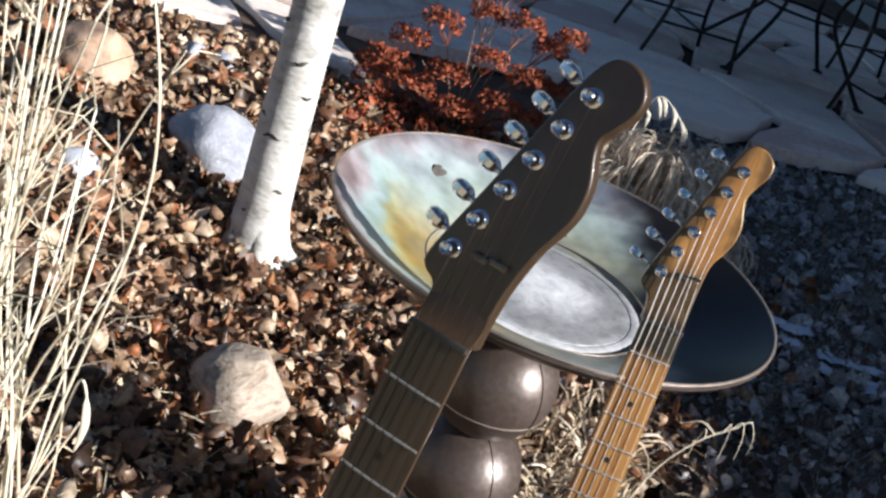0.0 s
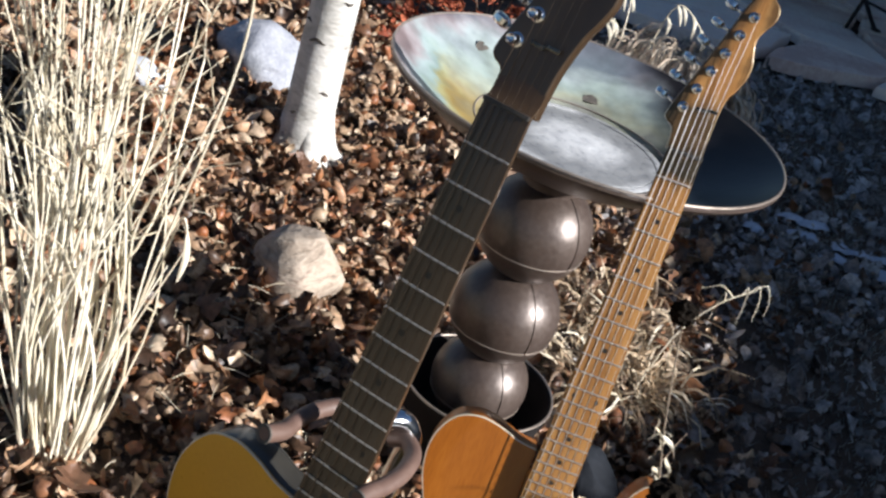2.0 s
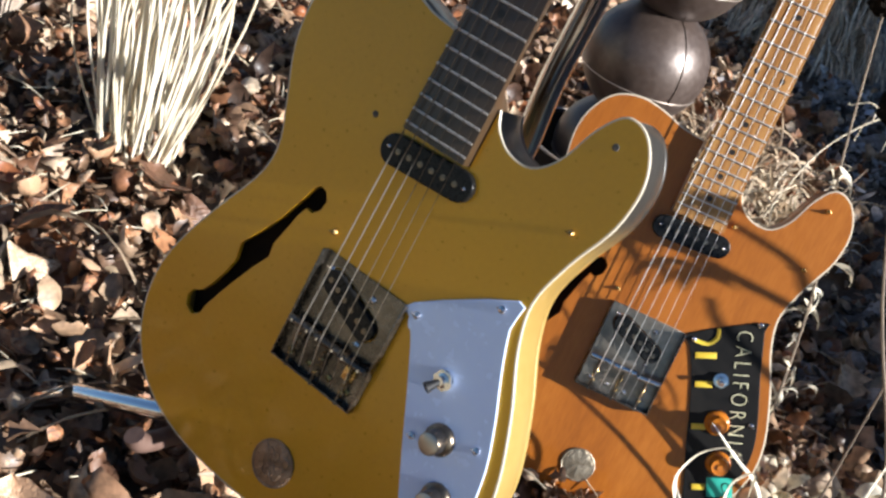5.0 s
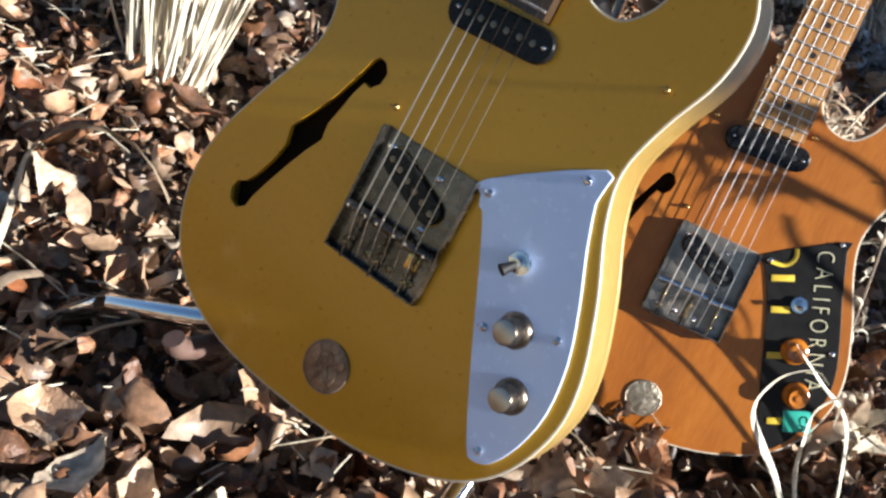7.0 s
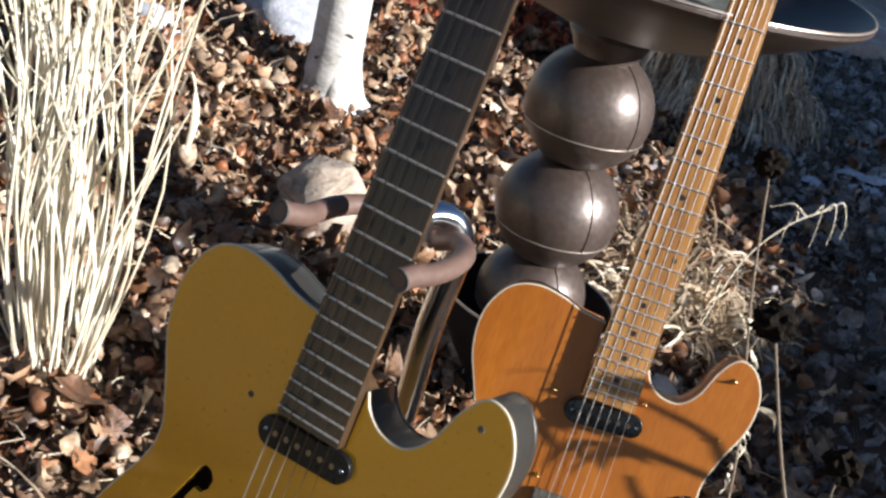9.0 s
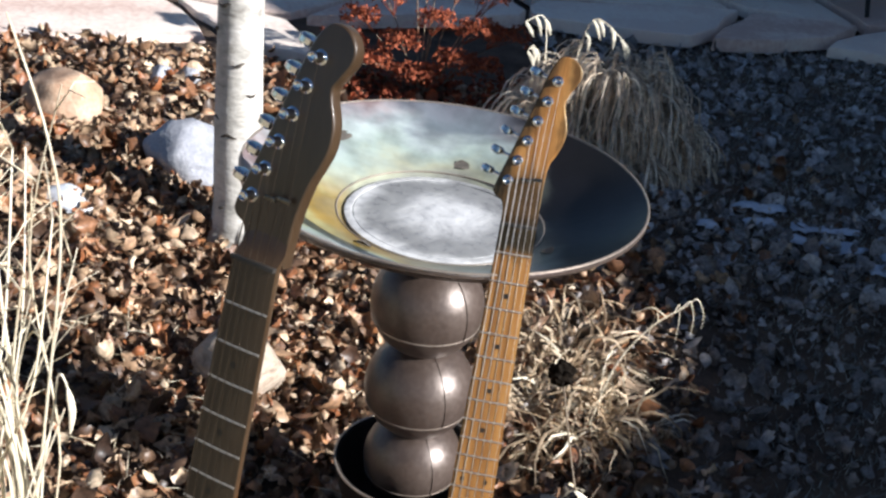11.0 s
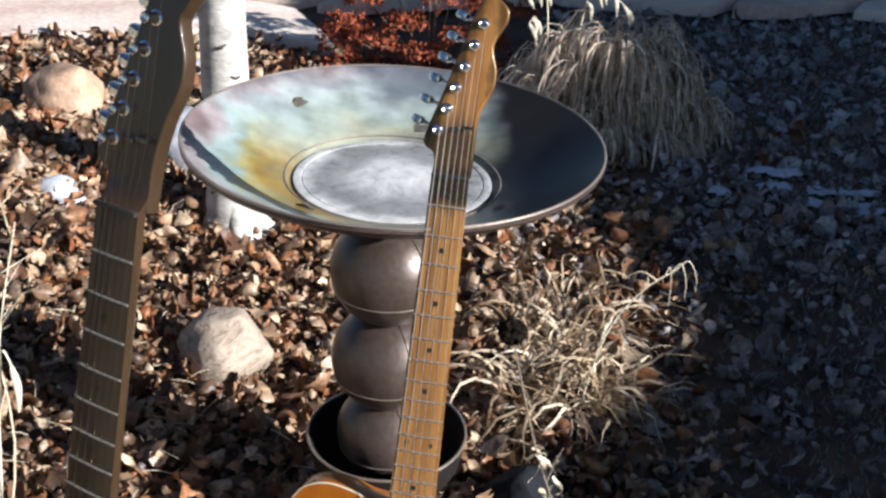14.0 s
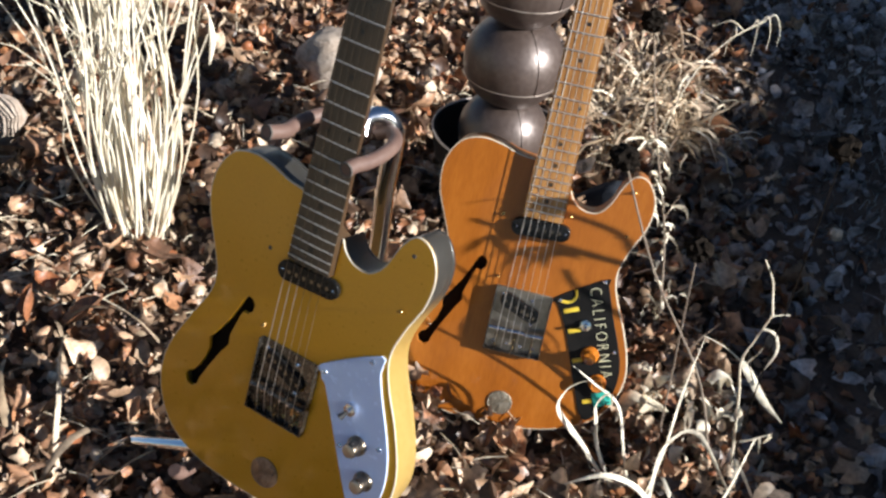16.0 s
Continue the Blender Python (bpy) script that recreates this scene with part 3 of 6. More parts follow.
    side.inputs["From Min"].default_value, side.inputs["From Max"].default_value = 0.15, 0.26
    k.new(wavy.outputs[0], side.inputs["Value"])
    poured = n.new("ShaderNodeMix")
    poured.data_type = "RGBA"
    k.new(side.outputs["Result"], poured.inputs["Factor"])
    k.new(pale.outputs["Color"], poured.inputs["A"])
    k.new(ramp.outputs["Color"], poured.inputs["B"])
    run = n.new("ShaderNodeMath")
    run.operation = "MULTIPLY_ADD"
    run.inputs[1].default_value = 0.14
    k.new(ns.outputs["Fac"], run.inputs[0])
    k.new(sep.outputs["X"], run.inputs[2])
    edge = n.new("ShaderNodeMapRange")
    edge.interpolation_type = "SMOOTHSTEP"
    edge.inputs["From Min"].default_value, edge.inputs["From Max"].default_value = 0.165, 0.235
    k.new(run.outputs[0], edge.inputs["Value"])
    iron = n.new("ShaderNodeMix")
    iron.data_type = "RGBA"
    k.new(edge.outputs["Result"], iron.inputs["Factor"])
    # blue-grey smears over the back of the slope
    drift = n.new("ShaderNodeMapping")
    drift.inputs["Scale"].default_value = (0.45, 1.3, 1)
    drift.inputs["Rotation"].default_value = (0, 0, 0.5)
    k.new(co.outputs["Object"], drift.inputs["Vector"])
    cloud = n.new("ShaderNodeTexNoise")
    cloud.inputs["Scale"].default_value, cloud.inputs["Detail"].default_value = 8, 4
    k.new(drift.outputs["Vector"], cloud.inputs["Vector"])
    smear = n.new("ShaderNodeMapRange")
    smear.interpolation_type = "SMOOTHSTEP"
    smear.inputs["From Min"].default_value, smear.inputs["From Max"].default_value = 0.40, 0.56
    smear.inputs["To Max"].default_value = 0.75
    k.new(cloud.outputs["Fac"], smear.inputs["Value"])
    back = n.new("ShaderNodeMapRange")
    back.interpolation_type = "SMOOTHSTEP"
    back.inputs["From Min"].default_value, back.inputs["From Max"].default_value = 0.10, 0.20
    k.new(sep.outputs["Y"], back.inputs["Value"])
    both = n.new("ShaderNodeMath")
    both.operation = "MULTIPLY"
    k.new(smear.outputs["Result"], both.inputs[0])
    k.new(back.outputs["Result"], both.inputs[1])
    smeared = n.new("ShaderNodeMix")
    smeared.data_type = "RGBA"
    k.new(both.outputs[0], smeared.inputs["Factor"])
    k.new(poured.outputs["Result"], smeared.inputs["A"])
    smeared.inputs["B"].default_value = (0.075, 0.095, 0.125, 1)
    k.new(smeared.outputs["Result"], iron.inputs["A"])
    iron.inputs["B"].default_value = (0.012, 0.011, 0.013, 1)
    fleck = n.new("ShaderNodeTexNoise")
    fleck.inputs["Scale"].default_value, fleck.inputs["Detail"].default_value = 26, 6
    k.new(co.outputs["Object"], fleck.inputs["Vector"])
    shade = n.new("ShaderNodeMapRange")
    shade.inputs["From Min"].default_value, shade.inputs["From Max"].default_value = 0.32, 0.62
    shade.inputs["To Min"].default_value, shade.inputs["To Max"].default_value = 0.68, 1.08
    k.new(fleck.outputs["Fac"], shade.inputs["Value"])
    mottled = n.new("ShaderNodeMix")
    mottled.data_type, mottled.blend_type = "RGBA", "MULTIPLY"
    mottled.inputs["Factor"].default_value = 1.0
    k.new(iron.outputs["Result"], mottled.inputs["A"])
    k.new(shade.outputs["Result"], mottled.inputs["B"])
    k.new(mottled.outputs["Result"], b.inputs["Base Color"])
    b.inputs["Roughness"].default_value = 0.34
    b.inputs["Specular IOR Level"].default_value = 0.35
    bp = n.new("ShaderNodeBump")
    bp.inputs["Strength"].default_value, bp.inputs["Distance"].default_value = 0.25, 0.006
    k.new(ns.outputs["Fac"], bp.inputs["Height"])
    k.new(bp.outputs["Normal"], b.inputs["Normal"])
    return m


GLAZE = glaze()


def frozen():
    """Ice that is cloudy white in the middle, grey and clearer in a ring, white again at its rim."""
    m = material("ice", [(0.40, 0.40, 0.41), (0.66, 0.66, 0.66), (0.86, 0.86, 0.85)], 0.30, scale=9, fine=60, bump=0.3, fine_bump=0.25, rough_spread=0.15, warp=1.6)
    t = m.node_tree
    n, k = t.nodes, t.links
    b = n["Principled BSDF"]
    source = b.inputs["Base Color"].links[0].from_socket
    co = n.new("ShaderNodeTexCoord")
    flat = n.new("ShaderNodeMapping")
    flat.inputs["Location"].default_value = (-0.012, -0.004, 0)
    flat.inputs["Scale"].default_value = (1, 1, 0)
    k.new(co.outputs["Object"], flat.inputs["Vector"])
    ln = n.new("ShaderNodeVectorMath")
    ln.operation = "LENGTH"
    k.new(flat.outputs["Vector"], ln.inputs[0])
    ns = n.new("ShaderNodeTexNoise")
    ns.inputs["Scale"].default_value, ns.inputs["Detail"].default_value = 14, 5
    k.new(co.outputs["Object"], ns.inputs["Vector"])
    wob = n.new("ShaderNodeMath")
    wob.operation = "MULTIPLY_ADD"
    wob.inputs[1].default_value = 0.07
    k.new(ns.outputs["Fac"], wob.inputs[0])
    k.new(ln.outputs["Value"], wob.inputs[2])
    ramp = n.new("ShaderNodeValToRGB")
    els = ramp.color_ramp.elements
    for i, (pos, c) in enumerate(((0.055, 1.0), (0.085, 0.82), (0.118, 0.42), (0.146, 0.36), (0.158, 0.62), (0.170, 0.90))):
        e = els[i] if i < 2 else els.new(pos)
        e.position, e.color = pos, (c, c, c, 1)
    k.new(wob.outputs[0], ramp.inputs["Fac"])
    mul = n.new("ShaderNodeMix")
    mul.data_type, mul.blend_type = "RGBA", "MULTIPLY"
    mul.inputs["Factor"].default_value = 1.0
    k.new(source, mul.inputs["A"])
    k.new(ramp.outputs["Color"], mul.inputs["B"])
    k.new(mul.outputs["Result"], b.inputs["Base Color"])
    return m


ICE = frozen()
BATH = Vector((0.2705, 0.790, ground_height(0.2705, 0.790)))
DISH_Z = 0.645


def bird_bath():
    bath = thing("bird_bath", at(*BATH), "glazed ceramic bird bath of stacked globes under a wide dish", "bird bath")
    g = -BATH.z
    # dish: rim, slope, ring, floor, underside
    dish_shape = [(0.0, -0.075), (0.135, -0.073), (0.146, -0.066), (0.152, -0.061), (0.20, -0.044), (0.25, -0.020), (0.276, -0.003), (0.282, 0.001), (0.2855, 0.0005), (0.2860, -0.002)]
    under_shape = [(0.2858, -0.0018), (0.2862, -0.006), (0.280, -0.0125), (0.25, -0.031), (0.20, -0.057), (0.15, -0.081), (0.10, -0.097), (0.06, -0.104), (0.0, -0.104)]
    lean = Matrix.LocRotScale((0.0065, -0.022, g + DISH_Z), Euler((0.010, 0.028, 0)), None)
    dish = part("dish", lathe(dish_shape, 72), GLAZE, bath, "turquoise, yellow and near-black glazed dish", lean)
    part("underside", lathe(under_shape, 72), CERAMIC, dish, "bronze-brown outside of the dish")
    ring = smooth_line([(0.149 * math.cos(a), 0.149 * math.sin(a), -0.0625) for a in np.linspace(0, 2 * math.pi, 40, endpoint=False)], 2, True)
    part("ring", tube(ring + [ring[0]], 0.0014, 6), SEAM, dish, "raised pale ring")
    edge = [(0.2845 * math.cos(a), 0.286 * math.sin(a), 0.001) for a in np.linspace(0, 2 * math.pi, 97)]
    part("rim", tube(edge, 0.0019, 6), SEAM, dish, "worn bronze rim edge")
    # globes, from the top down
    for z, r, squash, turn in ((0.426, 0.0865, 0.98, 0.4), (0.276, 0.0865, 0.96, 0.15), (0.140, 0.079, 0.95, 0.1)):
        prof = [(max(r * math.sin(a), 0.0), -r * squash * math.cos(a)) for a in np.linspace(0.0, math.pi, 33)]
        globe = part("globe", lathe(prof, 48), CERAMIC, bath, place=Matrix.LocRotScale((0, 0, g + z), Euler((0, 0, turn)), None))
        h = -0.30 * r
        w = math.sqrt(r * r - (h / squash) ** 2) + 0.0003
        part("seam", tube([(w * math.cos(a), w * math.sin(a), h) for a in np.linspace(0, 2 * math.pi, 61)], 0.0011, 5), SEAM, globe, "fine raised seam line")
        a0 = -1.25
        mer = [((r + 0.0002) * math.sin(a) * math.cos(a0), (r + 0.0002) * math.sin(a) * math.sin(a0), -(r * squash + 0.0002) * math.cos(a)) for a in np.linspace(1.25, 2.85, 30)]
        part("seam", tube(mer, 0.0013, 5), CERAMIC, globe, "fine upright seam line")
    collar = [(0.0, 0.47), (0.046, 0.480), (0.043, 0.502), (0.050, 0.517), (0.056, 0.527), (0.053, 0.534), (0.060, 0.541), (0.0, 0.545)]
    part("collar", lathe([(r, h + g) for r, h in collar], 40), CERAMIC, bath)
    foot = [(0.0, 0.0), (0.085, 0.0), (0.088, 0.012), (0.07, 0.03), (0.062, 0.06), (0.09, 0.10), (0.117, 0.15), (0.126, 0.195), (0.124, 0.199), (0.119, 0.195), (0.108, 0.155), (0.08, 0.125), (0.0, 0.12)]
    part("foot_bowl", lathe(foot, 56), DARK_GLAZE, bath, "dark bowl-shaped foot")
    lip = [(0.125 * math.cos(a), 0.125 * math.sin(a), 0.198) for a in np.linspace(0, 2 * math.pi, 73)]
    part("lip", tube(lip, 0.0022, 6), SEAM, bath, "worn pale lip of the foot bowl")
    # frozen water lies in the dish
    ice = thing("ice", at(*BATH) @ lean @ at(0, 0, -0.0665), "grey-white ice frozen in the middle of the dish", "ice")
    part("ice_sheet", lathe([(0.0, 0.0008), (0.05, 0.0008), (0.090, 0.0004), (0.124, 0.0004), (0.126, -0.002), (0.126, -0.006), (0.0, -0.006)], 56), ICE, ice, "cloudy ice with a clearer grey ring")
    part("ice_rim", lathe([(0.1250, -0.004), (0.1262, 0.0008), (0.131, 0.0014), (0.137, 0.0002), (0.137, -0.006), (0.1250, -0.006)], 56, True), ICE, ice, "raised pale rim of ice")
    leaf = bmesh.new()
    bmesh.ops.create_circle(leaf, cap_ends=True, radius=0.0095, segments=9)
    for v in leaf.verts:
        v.co.x *= 1.5
        v.co.z = 0.003 * math.cos(v.co.x * 160) + 8 * v.co.y ** 2
    for label, x, y, turn in (("dark wet leaf scrap stuck to the dish slope", -0.149, 0.175, 0.3), ("dark curled leaf scrap in the dish", 0.035, 0.165, 0.1), ("brown leaf scrap by the dish ring", -0.106, -0.125, 0.4), ("small pale leaf scrap on the dish", 0.141, -0.100, 0.8)):
        r = math.hypot(x, y)
        h = np.interp(r, [0.15, 0.20, 0.25, 0.276], [-0.062, -0.044, -0.020, -0.003]) + 0.0015
        scrap = part("leaf", mesh_of(leaf.copy()), SCAR if "pale" not in label else TWIG)
        tilt = Vector((-x, -y, r / 0.42)).to_track_quat("Z", "Y").to_matrix().to_4x4()
        scrap.matrix_basis = at(*BATH) @ lean @ at(x, y, h) @ tilt @ Matrix.Rotation(turn, 4, "Z")
        tagged(scrap, label, "leaf")
    leaf.free()


bird_bath()


# ---- guitars ----
SCALE = 0.648


def fret_at(n):
    return -SCALE * (1 - 2 ** (-n / 12))


def neck_half(y):
    return 0.02125 + 0.0069 * min(max(-y / 0.466, 0), 1.03)


BODY_CURVE = [(-0.029, -0.396), (-0.054, -0.393), (-0.080, -0.385), (-0.108, -0.382), (-0.135, -0.393), (-0.152, -0.425), (-0.151, -0.465), (-0.135, -0.508), (-0.124, -0.540),
              (-0.128, -0.570), (-0.150, -0.613), (-0.171, -0.660), (-0.178, -0.700), (-0.168, -0.742), (-0.140, -0.776), (-0.090, -0.796), (-0.020, -0.800), (0.055, -0.793),
              (0.115, -0.772), (0.150, -0.742), (0.167, -0.700), (0.166, -0.660), (0.149, -0.610), (0.128, -0.565), (0.120, -0.530), (0.129, -0.493), (0.144, -0.455),
              (0.146, -0.420), (0.133, -0.394), (0.114, -0.388), (0.099, -0.406), (0.087, -0.435), (0.071, -0.451), (0.051, -0.451), (0.036, -0.441), (0.029, -0.428)]
OUTLINE = smooth_line(BODY_CURVE, 5)
POCKET = [(0.0292, -0.474), (-0.0292, -0.474)]
HEAD_BASS = [(-0.004, 0.148), (-0.020, 0.094), (-0.0355, 0.043), (-0.0335, 0.031), (-0.0245, 0.025), (-0.0212, 0.012), (-0.0212, 0.0)]
GOLD_HEAD = [(0.0212, 0.0), (0.0215, 0.018), (0.0235, 0.044), (0.0295, 0.072), (0.0360, 0.0885), (0.0405, 0.103), (0.0410, 0.117), (0.0390, 0.128), (0.0342, 0.1405), (0.0325, 0.1505), (0.0375, 0.1595),
             (0.0448, 0.1725), (0.0455, 0.184), (0.0395, 0.1945), (0.029, 0.200), (0.0165, 0.197), (0.0065, 0.181)] + HEAD_BASS
AMBER_HEAD = [(0.0212, 0.0), (0.0213, 0.030), (0.0214, 0.058), (0.0235, 0.076), (0.0296, 0.0880), (0.0355, 0.104), (0.0362, 0.121), (0.0315, 0.1375), (0.0294, 0.1486), (0.0335, 0.1607),
              (0.0415, 0.1754), (0.0420, 0.188), (0.0360, 0.196), (0.028, 0.2005), (0.0140, 0.199), (0.0050, 0.1812)] + HEAD_BASS
F_HOLE = [(-0.077, -0.553), (-0.082, -0.566), (-0.092, -0.589), (-0.104, -0.609), (-0.1155, -0.626), (-0.113, -0.640), (-0.117, -0.655), (-0.124, -0.671), (-0.130, -0.680), (-0.137, -0.684),
          (-0.140, -0.691), (-0.137, -0.699), (-0.129, -0.702), (-0.122, -0.697), (-0.120, -0.688), (-0.113, -0.671), (-0.104, -0.652), (-0.096, -0.636), (-0.087, -0.621), (-0.0885, -0.610),
          (-0.084, -0.594), (-0.080, -0.579), (-0.076, -0.570), (-0.070, -0.571), (-0.064, -0.565), (-0.0625, -0.556), (-0.067, -0.550), (-0.073, -0.549)]
CHAMBER = [(-0.052, -0.543), (-0.08, -0.543), (-0.122, -0.61), (-0.152, -0.68), (-0.140, -0.712), (-0.105, -0.712), (-0.060, -0.61)]
PLATE_CURVE = [(0.0425, -0.5795), (0.112, -0.5335), (0.1165, -0.5550), (0.127, -0.584), (0.141, -0.616), (0.1535, -0.652), (0.158, -0.688), (0.1525, -0.718), (0.1425, -0.738), (0.131, -0.7445), (0.1215, -0.738), (0.095, -0.688), (0.069, -0.634), (0.0525, -0.602), (0.0475, -0.598), (0.0440, -0.5905)]
TAG_CURVE = [(0.0440, -0.5830), (0.1090, -0.5400), (0.1134, -0.5490), (0.1227, -0.5735), (0.1302, -0.5935), (0.1387, -0.6130), (0.1490, -0.6380), (0.1565, -0.6600), (0.1595, -0.6830), (0.1570, -0.7070), (0.1455, -0.7380), (0.1300, -0.7580), (0.1165, -0.7500), (0.1057, -0.7232), (0.0931, -0.6931), (0.0819, -0.6625), (0.0655, -0.6227), (0.0500, -0.5950)]


def neck_mesh():
    """One-piece neck: flat playing face, rounded back, thinning down to the head."""
    bm = bmesh.new()
    rows = []
    stations = [(0.024, -0.0102, -0.0235), (0.012, -0.0085, -0.0235), (0.0045, -0.003, -0.0225), (0.002, -0.0002, -0.022)] + [(y, 0.0, -0.0215 - 0.003 * (-y / 0.47)) for y in np.linspace(-0.004, -0.415, 15)] + [(-0.428, 0.0, -0.030), (-0.4735, 0.0, -0.030)]
    for y, top, low in stations:
        w = neck_half(y)
        square = 1.0 if y <= -0.425 else 0.0
        ring = []
        for s in np.linspace(-1, 1, 7):
            ring.append((w * s, y, top - 0.0009 * s * s))
        for a in np.linspace(0, math.pi, 11)[0:]:
            r = Vector((w * math.cos(a), y, top - 0.0035 + (low - top + 0.0035) * math.sin(a)))
            q = Vector((w * max(-1, min(1, 1.5 * math.cos(a))), y, top - 0.0035 + (low - top + 0.0035) * min(1, 1.6 * math.sin(a))))
            v = r.lerp(q, square)
            ring.append(tuple(v))
        rows.append([bm.verts.new(v) for v in ring])
    n = len(rows[0])
    for a, b in zip(rows, rows[1:]):
        for i in range(n):
            j = (i + 1) % n
            bm.faces.new((a[i], a[j], b[j], b[i]))
    bm.faces.new(rows[0])
    bm.faces.new(rows[-1][::-1])
    bmesh.ops.recalc_face_normals(bm, faces=bm.faces[:])
    return bm


def stadium(a, b, r, n=10):
    """An outline round two points."""
    a, b = Vector(a), Vector(b)
    d = (b - a).normalized()
    turn = math.atan2(d.y, d.x)
    return [tuple(b + r * Vector((math.cos(turn + t), math.sin(turn + t)))) for t in np.linspace(-math.pi / 2, math.pi / 2, n)] + \
           [tuple(a + r * Vector((math.cos(turn + t), math.sin(turn + t)))) for t in np.linspace(math.pi / 2, 3 * math.pi / 2, n)]


def screw_head(r=0.0028, h=0.0016):
    bm = lathe([(0, 0), (r, 0), (r, h * 0.35), (r * 0.75, h * 0.85), (r * 0.2, h), (0, h)], 14)
    slot = box(r * 2.2, r * 0.25, h, 0, 0, h * 1.38)
    me = bpy.data.meshes.new("slot")
    slot.to_mesh(me)
    slot.free()
    bm.from_mesh(me)
    bpy.data.meshes.remove(me)
    return mesh_of(bm)


def guitar(name, place, label, top_mat, side_mat, neck_mat, hardware, gold, TOP, slide, lift):
    g = thing(name, place, label, "guitar", "electric guitars in the garden")
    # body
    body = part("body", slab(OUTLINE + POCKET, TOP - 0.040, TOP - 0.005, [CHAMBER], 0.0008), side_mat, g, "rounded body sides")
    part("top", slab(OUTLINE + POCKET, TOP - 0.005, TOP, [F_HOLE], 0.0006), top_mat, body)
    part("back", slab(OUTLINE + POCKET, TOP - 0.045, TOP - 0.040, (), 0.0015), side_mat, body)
    # Near-black slab added in place of the shade seen through the f-hole.
    part("chamber_floor", slab([(x * 0.996, y) for x, y in CHAMBER], TOP - 0.0400, TOP - 0.0180, (), 0.0004), HOLLOW_SHADE, body, "near-black fill standing for the shade inside the hollow")
    part("binding", tube([(x, y, TOP - 0.0012) for x, y in OUTLINE], 0.0013, 6), CREAM, body, "cream edge binding")
    # neck, head, nut, frets, inlays
    neck = part("neck", neck_mesh(), neck_mat, g, place=at(0, 0, lift))
    part("headstock", slab(smooth_line(GOLD_HEAD if gold else AMBER_HEAD, 4), -0.0245, -0.0104, (), 0.0018), neck_mat, neck)
    part("nut", box(0.0425, 0.0038, 0.0055, 0, 0.0005, 0.0008, 0.0005), BONE, neck)
    for n in range(1, 23):
        y, w = fret_at(n) + slide, neck_half(fret_at(n)) - 0.0006
        part("fret", tube([(-w, y, 0.0), (-w * 0.5, y, 0.0007), (0, y, 0.0009), (w * 0.5, y, 0.0007), (w, y, 0.0)], 0.0012, 6, 0.8), FRET, neck)
    inlay = None
    for n in (3, 5, 7, 9, 12, 12, 15, 17, 19, 21):
        y = (fret_at(n) + fret_at(n - 1)) / 2 + slide
        x = 0.0
        if n == 12:
            x = -0.0135 if inlay.location.x >= 0 else 0.0135
        if inlay is None:
            inlay = part("inlay", lathe([(0, 0.0001), (0.0031, 0.0001), (0.0031, -0.001), (0, -0.001)], 16), DOT, neck, place=at(x, y, 0))
        else:
            inlay = again(inlay, neck, at(x, y, -0.0003 if x else 0))
    # tuners along the head
    line = Vector((0.0375, 0.121)).normalized()
    out = Vector((-line.y, line.x))
    first = None
    posts = []
    for i in range(6):
        p = Vector((-0.0213, 0.0505)) + line * (0.0254 * i)
        posts.append(p)
        if first is None:
            bush = lathe([(0, 0), (0.0062, 0), (0.0062, 0.0016), (0.0045, 0.0024), (0.0038, 0.010), (0.0044, 0.0105), (0.0044, 0.0135), (0.0034, 0.0147), (0.0015, 0.0132), (0, 0.0132)], 20)
            first = part("tuner", bush, hardware, g, "bright slotted tuner post", at(p.x, p.y, -0.0104))
            case = box(0.018, 0.014, 0.010, 0, 0, -0.0195, 0.002)
            part("gear_case", case, hardware, first, place=Matrix.Rotation(math.atan2(out.y, out.x), 4, "Z"))
            knob = lathe([(0, -0.0050), (0.0055, -0.0046), (0.0084, -0.0024), (0.0087, 0.0024), (0.0056, 0.0048), (0, 0.0052)], 20)
            bmesh.ops.transform(knob, matrix=Matrix.Diagonal((1.0, 0.80, 1, 1)), verts=knob.verts)
            part("button", knob, hardware, first, "oval tuner button", Matrix.Translation((out.x * 0.0275, out.y * 0.0275, -0.018)) @ Matrix.Rotation(math.atan2(out.y, out.x), 4, "Z") @ Matrix.Rotation(radians(90), 4, "X"))
            part("shaft", tube([(0, 0, -0.018), (out.x * 0.026, out.y * 0.026, -0.018)], 0.0022, 8), hardware, first)
        else:
            for o in (first, *first.children):
                twin = new(o.name.split(".")[0], o.data)
                if o is first:
                    top_twin = twin
                    twin.parent, twin.matrix_basis = g, at(p.x, p.y, -0.0104)
                else:
                    twin.parent, twin.matrix_basis = top_twin, o.matrix_basis.copy()
    for x, y in ((-0.0010, 0.0540), (0.0120, 0.0560)):
        part("string_tree", box(0.0125, 0.0044, 0.0022, x, y, -0.006, 0.0006), AGED_STEEL, neck)
        part("string_tree", lathe([(0.0, 0.0), (0.0016, 0.0), (0.0016, 0.005), (0.0, 0.005)], 10), hardware, neck, place=at(x, y, -0.0104))
    # strings
    for i in range(6):
        p = posts[i]
        nx, bx = -0.0175 + 0.007 * i, -0.0265 + 0.0106 * i
        r = (0.00056, 0.00047, 0.00039, 0.00030, 0.00026, 0.00024)[i]
        path = [(p.x + 0.0035, p.y, -0.0005), (p.x + 0.0036, p.y - 0.003, -0.0007), (nx, 0.002, 0.0040), (nx, -0.002, 0.0040), (bx, -0.642, 0.0045), (bx, -0.650, 0.0035), (bx, -0.676, -0.004)]
        if i > 3:
            path.insert(2, (nx - 0.001, 0.0545, -0.0048))
        part("string", tube(path, r, 6), (GLINT_STEEL if i < 3 else PLAIN_STEEL) if gold else STEEL, g)
